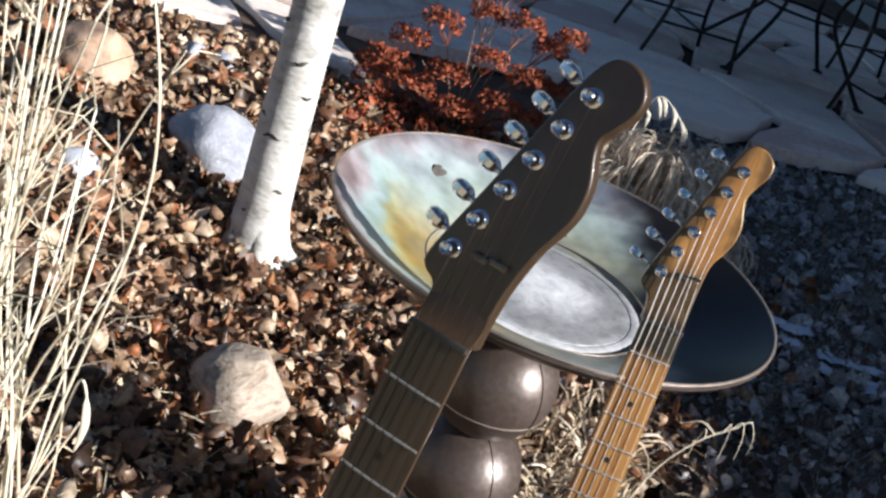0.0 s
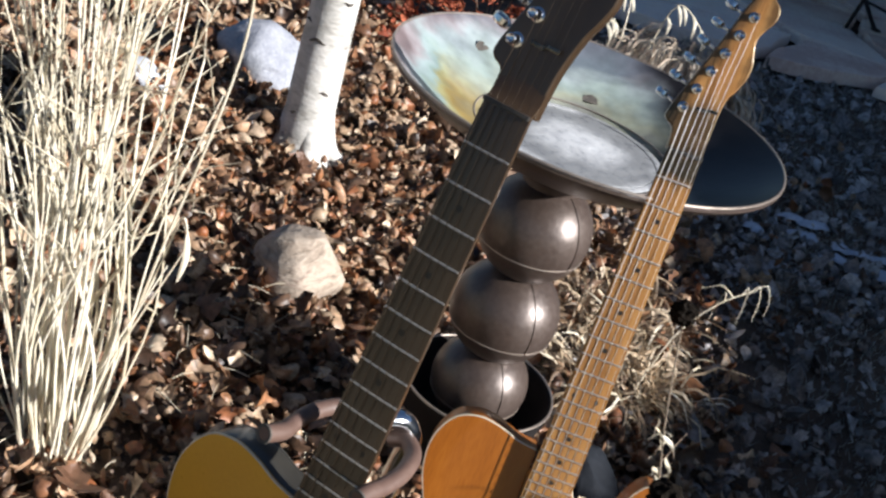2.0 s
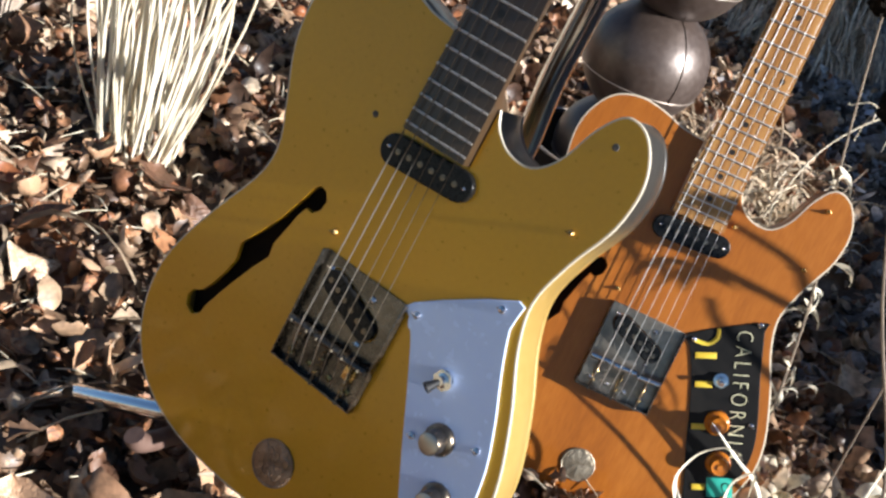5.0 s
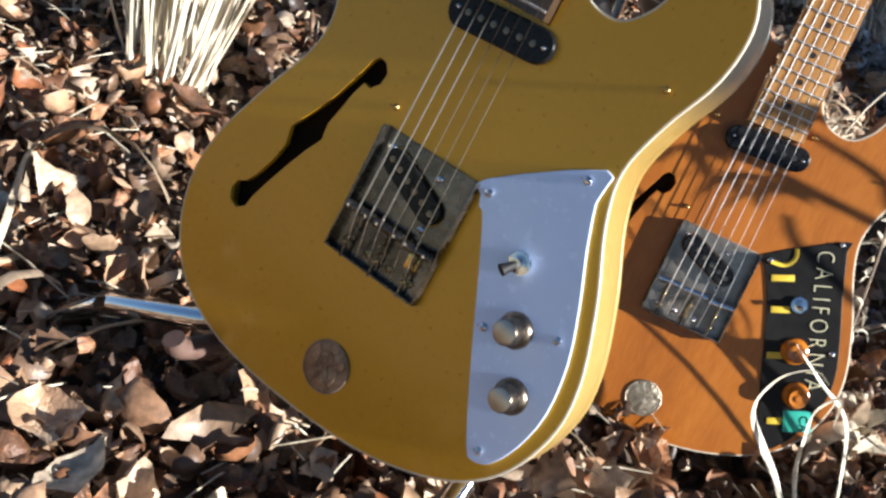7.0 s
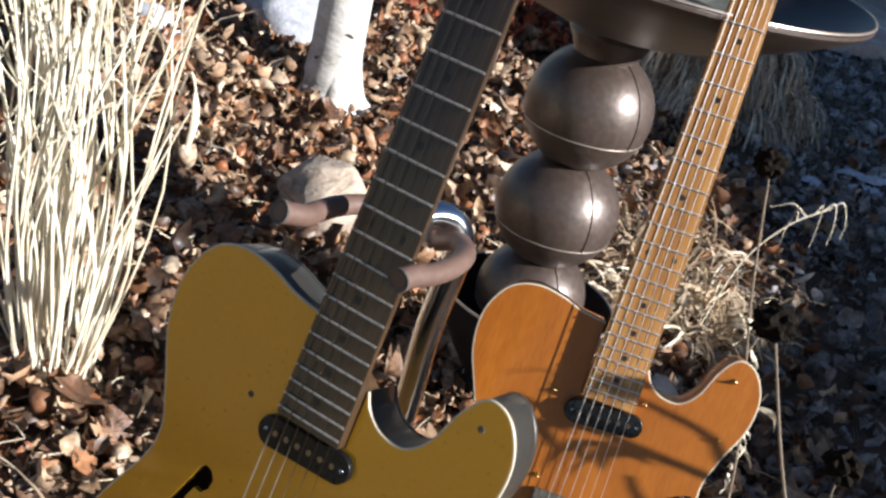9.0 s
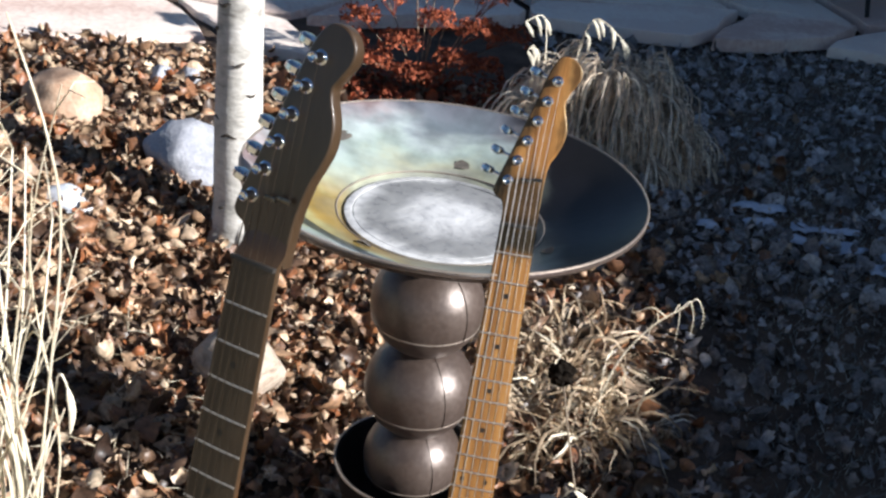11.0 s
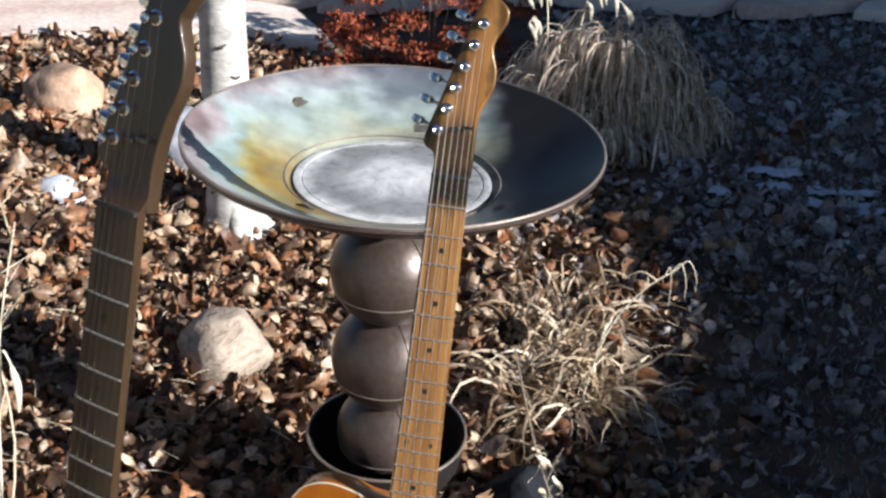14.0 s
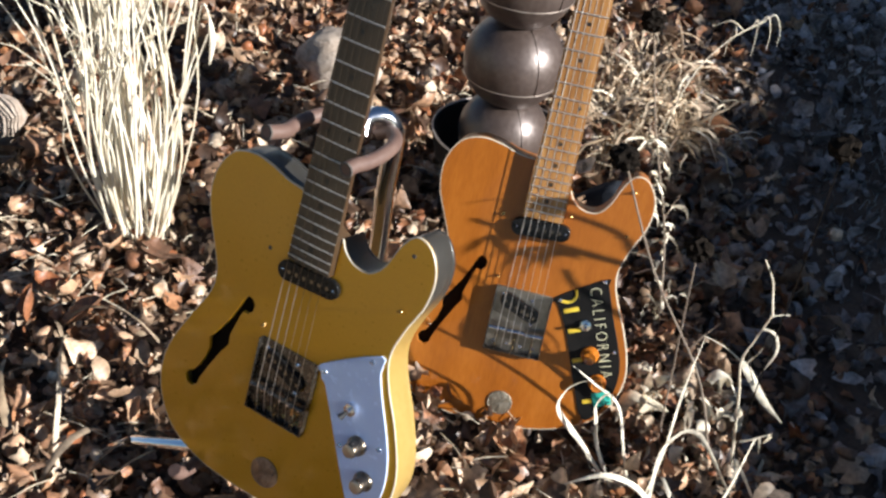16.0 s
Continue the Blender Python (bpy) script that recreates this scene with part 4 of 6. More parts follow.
    # neck pickup
    cover = part("neck_pickup", slab(stadium((-0.0285, -0.492), (0.0305, -0.4885), 0.0122), TOP - 0.001, -0.0032, (), 0.0012), BLACK, g, "black bar pickup")
    pole = None
    for i in range(6):
        q = at(-0.0245 + 0.0104 * i, -0.4918 + 0.0006 * i, -0.0034)
        pole = part("pole", lathe([(0, 0), (0.0023, 0), (0.0023, 0.0005), (0, 0.0007)], 14), NICKEL, cover, place=q) if pole is None else again(pole, cover, q)
    for x, y in ((-0.033, -0.4915), (0.036, -0.488)):
        part("screw", screw_head(0.0016, 0.001), hardware, cover, place=at(x, y, -0.0033))
    # bridge with slanted pickup and three barrel saddles
    bridge = part("bridge", slab([(-0.0415, -0.585), (0.0405, -0.585), (0.0405, -0.680), (-0.0415, -0.680)], TOP, TOP + 0.0016, [stadium((-0.0225, -0.6035), (0.0175, -0.6195), 0.0106)], 0.0004), AGED_STEEL if gold else WORN_STEEL, g, "tarnished steel bridge plate")
    for sx, sy, x, y in ((0.0014, 0.095, -0.0412, -0.6325), (0.0014, 0.095, 0.0402, -0.6325), (0.083, 0.0014, -0.0005, -0.6796)):
        part("lip", box(sx, sy, -0.0005 - TOP, x, y, TOP / 2 + 0.0003, 0.0004), AGED_STEEL, bridge)
    coil = part("bridge_pickup", slab(stadium((-0.0225, -0.6035), (0.0175, -0.6195), 0.0096), TOP - 0.004, -0.0028, (), 0.001), BLACK, bridge, "slanted black bridge pickup")
    for i in range(6):
        s = i / 5
        again(pole, coil, at(-0.0245 + 0.0440 * s, -0.6027 - 0.0176 * s, -0.0030))
    for x, y in ((-0.0305, -0.5965), (0.0125, -0.5975), (0.0175, -0.634)):
        part("screw", screw_head(0.0026, 0.0016), hardware, bridge, place=at(x, y, TOP + 0.0016))
    for x in (-0.0268, -0.0003, 0.0262):
        saddle = part("saddle", tube([(x - 0.0124, -0.6455 - 0.0012 * (x > 0), -0.0000 + 0.0005), (x + 0.0124, -0.6445, -0.0000 + 0.0005)], 0.0032, 12), hardware if not gold else AGED_STEEL, bridge)
        part("screw", tube([(x, -0.649, -0.0015), (x, -0.682, -0.0025)], 0.0012, 8), AGED_STEEL, saddle)
        part("spring", tube([(x + 0.0022 * math.cos(a), -0.651 - 0.0013 * a / 1.4, -0.0017 + 0.0022 * math.sin(a)) for a in np.linspace(0, 26, 90)], 0.0004, 4), BRASS, saddle)
        for dx in (-0.008, 0.008):
            part("screw", tube([(x + dx, -0.645, TOP + 0.002), (x + dx, -0.645, 0.0055)], 0.0011, 7), hardware, saddle)
    for x in (-0.030, -0.010, 0.010, 0.029):
        part("screw", screw_head(0.0028, 0.0014), BRASS if gold else hardware, bridge, place=at(x, -0.6700, TOP + 0.0016))
    # two little pins on the top
    for x, y in ((-0.0435, -0.572), (0.1195, -0.4735)):
        part("pin", screw_head(0.0026, 0.0034), BRASS, g, "small brass pin", at(x, y, TOP))
    return g


def round_knob(r, h, flare):
    """A knob with a skirt and a dished cap."""
    return lathe([(0, 0), (flare, 0), (flare, 0.0012), (flare * 0.93, 0.0035), (r * 1.04, 0.0052), (r, 0.007), (r, h - 0.001), (r * 0.93, h), (r * 0.80, h - 0.0006), (0, h - 0.0009)], 32)


def toggle(parent, x, y, z, mat, bat):
    base = part("switch", lathe([(0, 0), (0.0078, 0), (0.0078, 0.0022), (0.0056, 0.0024), (0.0056, 0.0052), (0.0036, 0.0056), (0.0034, 0.010), (0, 0.010)], 6 * 4), mat, parent, "small chrome toggle switch", at(x, y, z))
    nut = lathe([(0.0054, 0.0022), (0.0082, 0.0022), (0.0082, 0.0044), (0.0054, 0.0046)], 6)
    part("hex_nut", nut, mat, base)
    if bat:
        part("lever", tube([(0, 0, 0.008), (-0.0022, -0.004, 0.012), (-0.0042, -0.0075, 0.0155)], [0.0024, 0.0032, 0.0044], 10), LEVER, base, "black bat lever")
    else:
        part("lever", tube([(0, 0, 0.008), (0.0, -0.001, 0.012), (0.0, -0.002, 0.015)], [0.0018, 0.0020, 0.0026], 10), mat, base, "short chrome lever")


def coin_mesh(r):
    bm = lathe([(0, 0), (r, 0), (r, 0.0016), (r * 0.95, 0.0020), (r * 0.90, 0.0014), (r * 0.86, 0.0016), (0, 0.0017)], 40)
    return bm


GOLD_POSE = axes((0.8669, -0.4981, -0.0184), (0.1418, 0.2110, 0.9672), (-0.4778, -0.8411, 0.2535), (0.0901, 0.1383, 0.8218))
AMBER_POSE = axes((0.9867, -0.1598, -0.0308), (0.0822, 0.3259, 0.9418), (-0.1404, -0.9318, 0.3347), (0.3496, 0.5033, 0.6994))

TOP = -0.009   # the gold body's face, below the fretboard's
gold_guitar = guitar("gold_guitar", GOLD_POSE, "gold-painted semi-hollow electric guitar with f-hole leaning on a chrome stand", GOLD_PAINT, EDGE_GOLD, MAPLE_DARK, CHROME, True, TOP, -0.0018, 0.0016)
plate = part("control_plate", slab(smooth_line(PLATE_CURVE, 3, True), TOP, TOP + 0.0026, (), 0.0005), FILM, gold_guitar, "steel control plate under pale blue protective film")
for x, y in ((0.0495, -0.5865), (0.1045, -0.5455), (0.0915, -0.6640), (0.1400, -0.6425), (0.1315, -0.7360)):
    part("screw", screw_head(0.0031, 0.0018), CHROME, plate, place=at(x, y, TOP + 0.0026))
toggle(plate, 0.0930, -0.6135, TOP + 0.0026, CHROME, True)
for x, y in ((0.1121, -0.6530), (0.1317, -0.6915)):
    knob = part("knob", round_knob(0.0088, 0.0175, 0.0125), NICKEL, plate, "worn nickel skirted knob with a steel cap", at(x, y, TOP + 0.0026))
    part("cap", lathe([(0, 0.0166), (0.0078, 0.0170), (0.0080, 0.0178), (0.0072, 0.0182), (0, 0.0180)], 32), BRUSHED, knob)
medal = part("medallion", coin_mesh(0.0198), COPPER_COIN, gold_guitar, "worn copper medallion let into the top", at(0.0012, -0.758, TOP))
for k in range(5):
    part("relief", tube([(0.014 * math.cos(a) * (0.25 + 0.18 * k), 0.014 * math.sin(a * 1.5 + k) * 0.8, 0.0017) for a in np.linspace(0.2 + k, 3.6 + k, 12)], 0.0007, 5), COPPER_COIN, medal)
for x, y in ((-0.0590, -0.4785), (0.1165, -0.4085)):
    part("plug", lathe([(0, 0.0004), (0.0022, 0.0004), (0.0027, 0.0), (0.0027, -0.001), (0, -0.001)], 14), SCAR, gold_guitar, "small dark screw plug", at(x, y, TOP))
part("shim", box(0.010, 0.012, 0.0018, 0.0240, -0.6560, TOP + 0.0030, 0.0006), BRASS, gold_guitar, "small brass shim")

TOP = -0.014   # the amber neck stands higher over its body
amber_guitar = guitar("amber_guitar", AMBER_POSE, "amber-stained electric guitar with f-hole leaning against the bird bath dish", AMBER_WOOD, AMBER_WOOD, MAPLE, CHROME, False, TOP, 0.0028, 0.0005)
tag = part("control_plate", slab(smooth_line(TAG_CURVE, 3, True), TOP, TOP + 0.0016, (), 0.0005), PLATE_BLACK, amber_guitar, "black embossed metal plate cut from a car tag")
letters = lettering("CALIFORNIA", 0.0250, 0.0006, -0.0006, 1.45)
wide = max(v.co.x for v in letters.vertices) - min(v.co.x for v in letters.vertices)
letters.transform(Matrix.Diagonal((0.137 / wide, 1.0, 1, 1)))
part("lettering", letters, PLATE_CREAM, tag, "raised cream lettering", Matrix.Translation((0.1185, -0.6208, TOP + 0.0021)) @ Matrix.Rotation(radians(-69.5), 4, "Z"))
lie = Matrix.Rotation(radians(24), 4, "Z")
for x, y, lx in ((0.0699, -0.5969, 0.022), (0.0811, -0.6258, 0.018), (0.0960, -0.6690, 0.015), (0.1240, -0.7280, 0.014)):
    part("bar", box(lx, 0.0065, 0.0016, 0, 0, 0, 0.0007), PLATE_YELLOW, tag, "yellow raised bar", at(x, y, TOP + 0.0020) @ lie)
arc = smooth_line([(0.0695, -0.5655, TOP + 0.002), (0.0718, -0.5755, TOP + 0.002), (0.0656, -0.5850, TOP + 0.002), (0.0525, -0.5870, TOP + 0.002)], 5)
part("bar", tube(arc, 0.0028, 6, 0.5), PLATE_YELLOW, tag, "yellow raised bar")
for x, y in ((0.1063, -0.5443), (0.1443, -0.6446), (0.0515, -0.5865)):
    part("screw", screw_head(0.0030, 0.0018), CHROME, tag, place=at(x, y, TOP + 0.0016))
toggle(tag, 0.0950, -0.6140, TOP + 0.0016, CHROME, False)
for x, y in ((0.1115, -0.6572), (0.1315, -0.6962)):
    knob = part("knob", round_knob(0.0092, 0.0165, 0.0135), AMBER, tag, "translucent amber knob", at(x, y, TOP + 0.0016))
    part("cap", lathe([(0, 0.0150), (0.0035, 0.0160), (0.0030, 0.0172), (0, 0.0172)], 20), AMBER, knob)
part("sticker", box(0.027, 0.021, 0.0008, 0, 0, 0, 0.0003), TEAL, tag, "teal registration sticker", at(0.1440, -0.7190, TOP + 0.0022) @ lie)
part("lettering", lettering("CA", 0.012, 0.0002, 0.0), PLATE_BLACK, tag, "dark printed letters", Matrix.Translation((0.1500, -0.7185, TOP + 0.0028)) @ Matrix.Rotation(radians(-66), 4, "Z"))
coin = part("coin", coin_mesh(0.0185), SILVER_COIN, amber_guitar, "worn silver coin let into the top", at(0.0005, -0.7635, TOP))
for x, y in ((0.1155, -0.4097), (0.0370, -0.4631), (-0.0557, -0.4803)):
    part("pin", screw_head(0.0028, 0.0034), BRASS, amber_guitar, "small brass pin", at(x, y, TOP))


# ---- guitar stand ----
def guitar_stand():
    """A tubular stand behind the gold guitar: upright, padded yoke round the neck, padded cradle under the body, splayed legs."""
    s = thing("guitar_stand", GOLD_POSE, "folding chrome tube guitar stand with tan rubber arms", "guitar stand")
    bend = smooth_line([(0.030, -0.70, -0.120), (0.020, -0.60, -0.130), (0.012, -0.47, -0.126), (0.010, -0.40, -0.112), (0.016, -0.345, -0.095), (0.0185, -0.317, -0.082), (0.009, -0.303, -0.071), (-0.003, -0.307, -0.052), (0.001, -0.324, -0.044)], 6)
    part("upright", tube(bend, 0.0112, 18), CHROME, s)
    for side, wide, tip in ((-1, 1.0, (-0.055, -0.327, 0.050)), (1, 0.84, (0.0415, -0.331, 0.042))):
        arm = smooth_line([(0.006, -0.322, -0.068), (side * wide * 0.026, -0.315, -0.068), (side * wide * 0.046, -0.317, -0.052), (side * wide * 0.055, -0.322, -0.022), (side * wide * 0.054, -0.327, 0.008), (side * wide * 0.051, -0.328, 0.026), tip], 5)
        sleeve = part("yoke_arm", tube(arm, 0.0080, 14), RUBBER, s, "curved tan rubber sleeve")
        d = (Vector(arm[-1]) - Vector(arm[-2])).normalized()
        # Dark disc paints the shade inside the sleeve's open end.
        hole = lathe([(0.0, -0.0005), (0.0055, -0.0005), (0.006, 0.0004), (0.0085, 0.0006), (0.0088, -0.001)], 14)
        part("open_end", hole, SCAR, sleeve, "dark disc standing for the shade inside the open tube end", Matrix.Translation(arm[-1]) @ d.to_track_quat("Z", "Y").to_matrix().to_4x4())
    for x in (-0.104, 0.112):
        arm = smooth_line([(x, -0.790, -0.075), (x, -0.808, -0.060), (x, -0.812, -0.020), (x, -0.811, 0.012), (x * 1.02, -0.803, 0.022)], 5)
        sleeve = part("cradle_arm", tube(arm, 0.0088, 14), RUBBER, s, "tan rubber cradle sleeve")
    part("crossbar", tube([(-0.11, -0.785, -0.078), (0.118, -0.785, -0.078)], 0.0085, 14), CHROME, s)
    part("brace", tube([(0.030, -0.69, -0.120), (0.040, -0.785, -0.082)], 0.0085, 14), CHROME, s)
    for line in ([(-0.088, -0.775, -0.040), (-0.124, -0.802, -0.030), (-0.215, -0.846, -0.028), (-0.255, -0.880, -0.03)], [(0.118, -0.785, -0.060), (0.126, -0.85, -0.010), (0.130, -0.895, 0.020)], [(0.019, -0.59, -0.130), (0.04, -0.73, -0.22), (0.05, -0.905, -0.32)]):
        part("leg", tube(line, 0.0085, 14), CHROME, s)


guitar_stand()


# ---- rocks ----
def rock(name, place, size, mat, label, seed, layers=0.0, tilt=(0.0, 0.0)):
    """A weathered stone: a rounded lump broken by facets and bedding."""
    bm = bmesh.new()
    bmesh.ops.create_icosphere(bm, subdivisions=4, radius=1.0)
    rnd = random.Random(seed)
    cuts = [(Vector((rnd.uniform(-1, 1), rnd.uniform(-1, 1), rnd.uniform(-0.6, 1))).normalized(), rnd.uniform(0.72, 0.95)) for _ in range(8)]
    for v in bm.verts:
        p = v.co.normalized()
        r = 1 + 0.16 * noise.noise(p * 1.6 + Vector((seed, 0, 0))) + 0.06 * noise.noise(p * 4.5 + Vector((0, seed, 0)))
        for d, h in cuts:
            k = p.dot(d) * r
            if k > h:
                r *= 1 - 0.8 * (k - h) / k
        if layers:
            r *= 1 + layers * math.sin(p.z * 13 + 2.5 * noise.noise(p * 2 + Vector((0, 0, seed))) + p.x * 3)
        v.co = Vector((p.x * size[0], p.y * size[1], p.z * size[2])) * r
    ob = part(name, sharpen(mesh_of(bm), 30), mat)
    x, y = place
    ob.matrix_basis = Matrix.LocRotScale((x, y, ground_height(x, y) + size[2] * 0.52), Euler((0.15 * math.sin(seed) + tilt[0], 0.15 + tilt[1], seed)), None)
    return tagged(ob, label, "rock", "garden rocks")


rock("boulder", (-0.066, 1.195), (0.094, 0.085, 0.084), TAN_ROCK, "rounded tan boulder with bedding cracks among leaves", 16, 0.008)
rock("boulder", (-0.31, 2.05), (0.135, 0.120, 0.092), GREY_ROCK, "blue-grey boulder in dappled shade beside the birch", 8)
rock("boulder", (-0.71, 2.31), (0.120, 0.10, 0.105), PINK_ROCK, "pinkish orange boulder near the patio edge", 12)
rock("boulder", (-0.645, 0.765), (0.055, 0.064, 0.084), TAN_ROCK, "striped tan rock behind the dry grass", 5, 0.003, (0.5, 0.9))
rock("stone", (-0.545, 1.70), (0.072, 0.058, 0.036), WHITE_ROCK, "small white stone in the leaves", 6)
rock("stone", (0.50, 0.83), (0.075, 0.06, 0.062), DARK_ROCK, "dark blue-grey stone beside the bird bath", 9)
rock("stone", (-0.525, 2.72), (0.05, 0.04, 0.035), GREY_ROCK, "small grey stone by the patio", 14)
rock("stone", (-0.445, 2.75), (0.04, 0.035, 0.028), GREY_ROCK, "small pale grey stone by the patio", 15)


# ---- birch ----
def birch():
    t = thing("birch_tree", at(-0.142, 1.75, ground_height(-0.142, 1.75)), "slender white-barked birch, bare in winter", "tree")
    rnd = random.Random(21)
    line = smooth_line([(0.008, 0, -0.05), (0.0, 0, 0.0), (-0.006, 0, 0.25), (-0.004, 0.005, 0.6), (0.004, 0.02, 1.2), (-0.02, 0.03, 2.2), (0.03, 0.05, 3.4), (0.0, 0.08, 4.6)], 7)
    radii = [float(np.interp(p[2], [-0.05, 0.02, 0.12, 0.6, 1.5, 3, 4.6], [0.096, 0.074, 0.057, 0.052, 0.045, 0.03, 0.008])) * (1 + 0.03 * math.sin(9 * p[2])) for p in line]
    trunk = part("trunk", tube(line, radii, 28), BARK, t, "white peeling bark with dark scars")
    for a, L in ((-2.5, 0.15), (-1.3, 0.13), (-0.2, 0.16), (0.9, 0.13), (2.2, 0.15)):
        spread = smooth_line([(0.030 * math.cos(a), 0.030 * math.sin(a), 0.10), (0.058 * math.cos(a), 0.058 * math.sin(a), 0.035), (0.6 * L * math.cos(a + 0.1), 0.6 * L * math.sin(a + 0.1), 0.004), (L * math.cos(a + 0.2), L * math.sin(a + 0.2), -0.03)], 5)
        part("root", tube(spread, list(np.linspace(0.030, 0.012, len(spread))), 10), BARK, t, "flaring root at the trunk's foot")
    for z, a, w in ((0.30, -1.9, 0.022), (0.335, -2.6, 0.012), (0.18, -1.1, 0.012), (0.47, -1.5, 0.014), (0.60, -2.2, 0.02), (0.72, -1.2, 0.016), (0.12, -2.2, 0.01), (0.40, -0.9, 0.012), (0.54, -2.8, 0.012)):
        r = float(np.interp(z, [0.02, 0.12, 0.6, 1.5], [0.066, 0.056, 0.052, 0.045])) * (1 + 0.03 * math.sin(9 * z)) + 0.0004
        c = smooth_line([(-0.005, 0, z), (r * 0, 0, z)], 1)[0]
        arc = [(c[0] + r * math.cos(b), r * math.sin(b), z + 0.004 * math.sin(b * 9) + 0.12 * (b - a) * 0.03) for b in np.linspace(a - w / r, a + w / r, 9)]
        part("scar", tube(arc, [0.0008 + 0.0026 * math.sin(math.pi * i / 8) for i in range(9)], 6, 1.6), SCAR, trunk)
    for k in range(9):
        z0 = 1.7 + 0.3 * k
        a = 2.4 * k + 0.5
        L = 1.3 - 0.09 * k
        pts = [(0, 0.03, z0), (0.3 * L * math.cos(a), 0.03 + 0.3 * L * math.sin(a), z0 + 0.25 * L), (0.65 * L * math.cos(a + 0.2), 0.65 * L * math.sin(a + 0.2), z0 + 0.6 * L), (0.9 * L * math.cos(a + 0.3), 0.9 * L * math.sin(a + 0.3), z0 + 0.95 * L)]
        limb = smooth_line(pts, 5)
        ob = part("limb", tube(limb, list(np.linspace(0.016 - 0.001 * k, 0.003, len(limb))), 8), BARK, t)
        twigs = []
        for j in range(9):
            b = Vector(limb[rnd.randrange(5, len(limb))])
            d = Vector((rnd.uniform(-1, 1), rnd.uniform(-1, 1), rnd.uniform(0.0, 1.2))).normalized()
            twigs.append(sweep([b, b + d * 0.14 + Vector((0, 0, 0.02)), b + d * 0.32], [0.003, 0.002, 0.0008], 4))
        part("twigs", joined(twigs), TWIG, ob)


birch()


# ---- dry stems and grasses ----
def stem_clump():
    """Tall pale stems fanning up from one root."""
    x0, y0 = -0.325, 0.560
    c = thing("dry_stem_clump", at(x0, y0, ground_height(x0, y0)), "clump of tall pale straw stems bleached by winter", "dry grass")
    rnd = random.Random(31)
    sprays = []
    for i in range(62):
        a, r = rnd.uniform(0, 2 * math.pi), 0.047 * math.sqrt(rnd.random())
        bx, by = r * math.cos(a), r * math.sin(a)
        h = rnd.choice((rnd.uniform(0.45, 0.78), rnd.uniform(0.6, 0.98)))
        lean = Vector((bx * 1.9 + rnd.uniform(-0.09, 0.05), by * 1.7 + rnd.uniform(-0.09, 0.05), 0))
        k = rnd.uniform(-0.042, 0.042)
        pts = [Vector((bx, by, -0.02)), Vector((bx, by, 0.0)) + lean * 0.28 + Vector((k, 0, h * 0.33)), Vector((bx, by, 0)) + lean * 0.62 + Vector((-k * 0.6, k, h * 0.68)), Vector((bx, by, 0)) + lean * rnd.uniform(0.95, 1.5) + Vector((0, -k, h))]
        line = smooth_line([tuple(p) for p in pts], 5)
        r0 = rnd.uniform(0.0017, 0.0033)
        part("stem", tube(line, list(np.linspace(r0, r0 * 0.45, len(line))), 5), STEM, c)
        for _ in range(4):
            b = Vector(line[rnd.randrange(8, len(line))])
            d = Vector((rnd.uniform(-0.5, 0.5), rnd.uniform(-0.5, 0.5), rnd.uniform(0.2, 1))).normalized() * rnd.uniform(0.05, 0.16)
            sprays.append(sweep([b, b + d * 0.5 + Vector((0, 0, 0.01)), b + d + Vector((0, 0, -0.012))], [0.0011, 0.0009, 0.0005], 4))
    for bow in ([(0.04, 0.0, 0.0), (0.10, -0.03, 0.35), (0.16, -0.10, 0.66), (0.165, -0.13, 0.80), (0.13, -0.12, 0.93)], [(0.03, 0.0, 0.0), (0.065, -0.008, 0.18), (0.105, -0.015, 0.35), (0.122, -0.026, 0.435), (0.133, -0.030, 0.425), (0.137, -0.030, 0.39)],
                [(0.035, -0.02, 0.0), (0.060, -0.05, 0.16), (0.089, -0.06, 0.268), (0.138, -0.06, 0.410)], [(0.030, -0.025, 0.0), (0.052, -0.052, 0.16), (0.080, -0.062, 0.262), (0.122, -0.058, 0.385)], [(-0.03, 0.0, 0.0), (-0.10, -0.02, 0.3), (-0.16, -0.06, 0.62), (-0.13, -0.1, 0.85)]):
        line = smooth_line(bow, 6)
        part("stem", tube(line, list(np.linspace(0.0024, 0.0011, len(line))), 5), STEM, c, "single bowed stem")
    seed = [(0.134, -0.030, 0.42), (0.138, -0.030, 0.385), (0.132, -0.026, 0.345)]
    part("seed_head", tube(smooth_line(seed, 4), [0.0015, 0.0030, 0.0045, 0.0050, 0.0052, 0.0046, 0.0038, 0.0026, 0.0012], 8, 0.7), STEM, c, "drooping pale seed head")
    part("sprays", joined(sprays), STRAW, c, "fine side shoots")["kind"] = "stuff"


stem_clump()


def blade(base, way, length, width, droop, twist, rnd, n=10, wild=0.16):
    """One dry blade as a folded ribbon: rises, bends over, curls."""
    p = Vector(base)
    d = Vector(way).normalized()
    verts, faces = [], []
    side = d.cross(Vector((0, 0, 1)))
    side = side.normalized() if side.length > 0.05 else Vector((1, 0, 0))
    for i in range(n):
        s = i / (n - 1)
        w = width * (0.35 + 1.1 * s * (1 - s) * 2 + 0.3 * (1 - s)) * (1 - s ** 3)
        q = Matrix.Rotation(twist * s, 3, d) @ side
        fold = d.cross(q) * w * 0.35
        verts += [p - q * w + fold, p, p + q * w + fold]
        d = (d + Vector((rnd.uniform(-wild, wild), rnd.uniform(-wild, wild), -droop * (0.4 + 1.4 * s) / n))).normalized()
        p = p + d * length / (n - 1)
    for i in range(n - 1):
        a = 3 * i
        faces += [(a, a + 1, a + 4, a + 3), (a + 1, a + 2, a + 5, a + 4)]
    return verts, faces


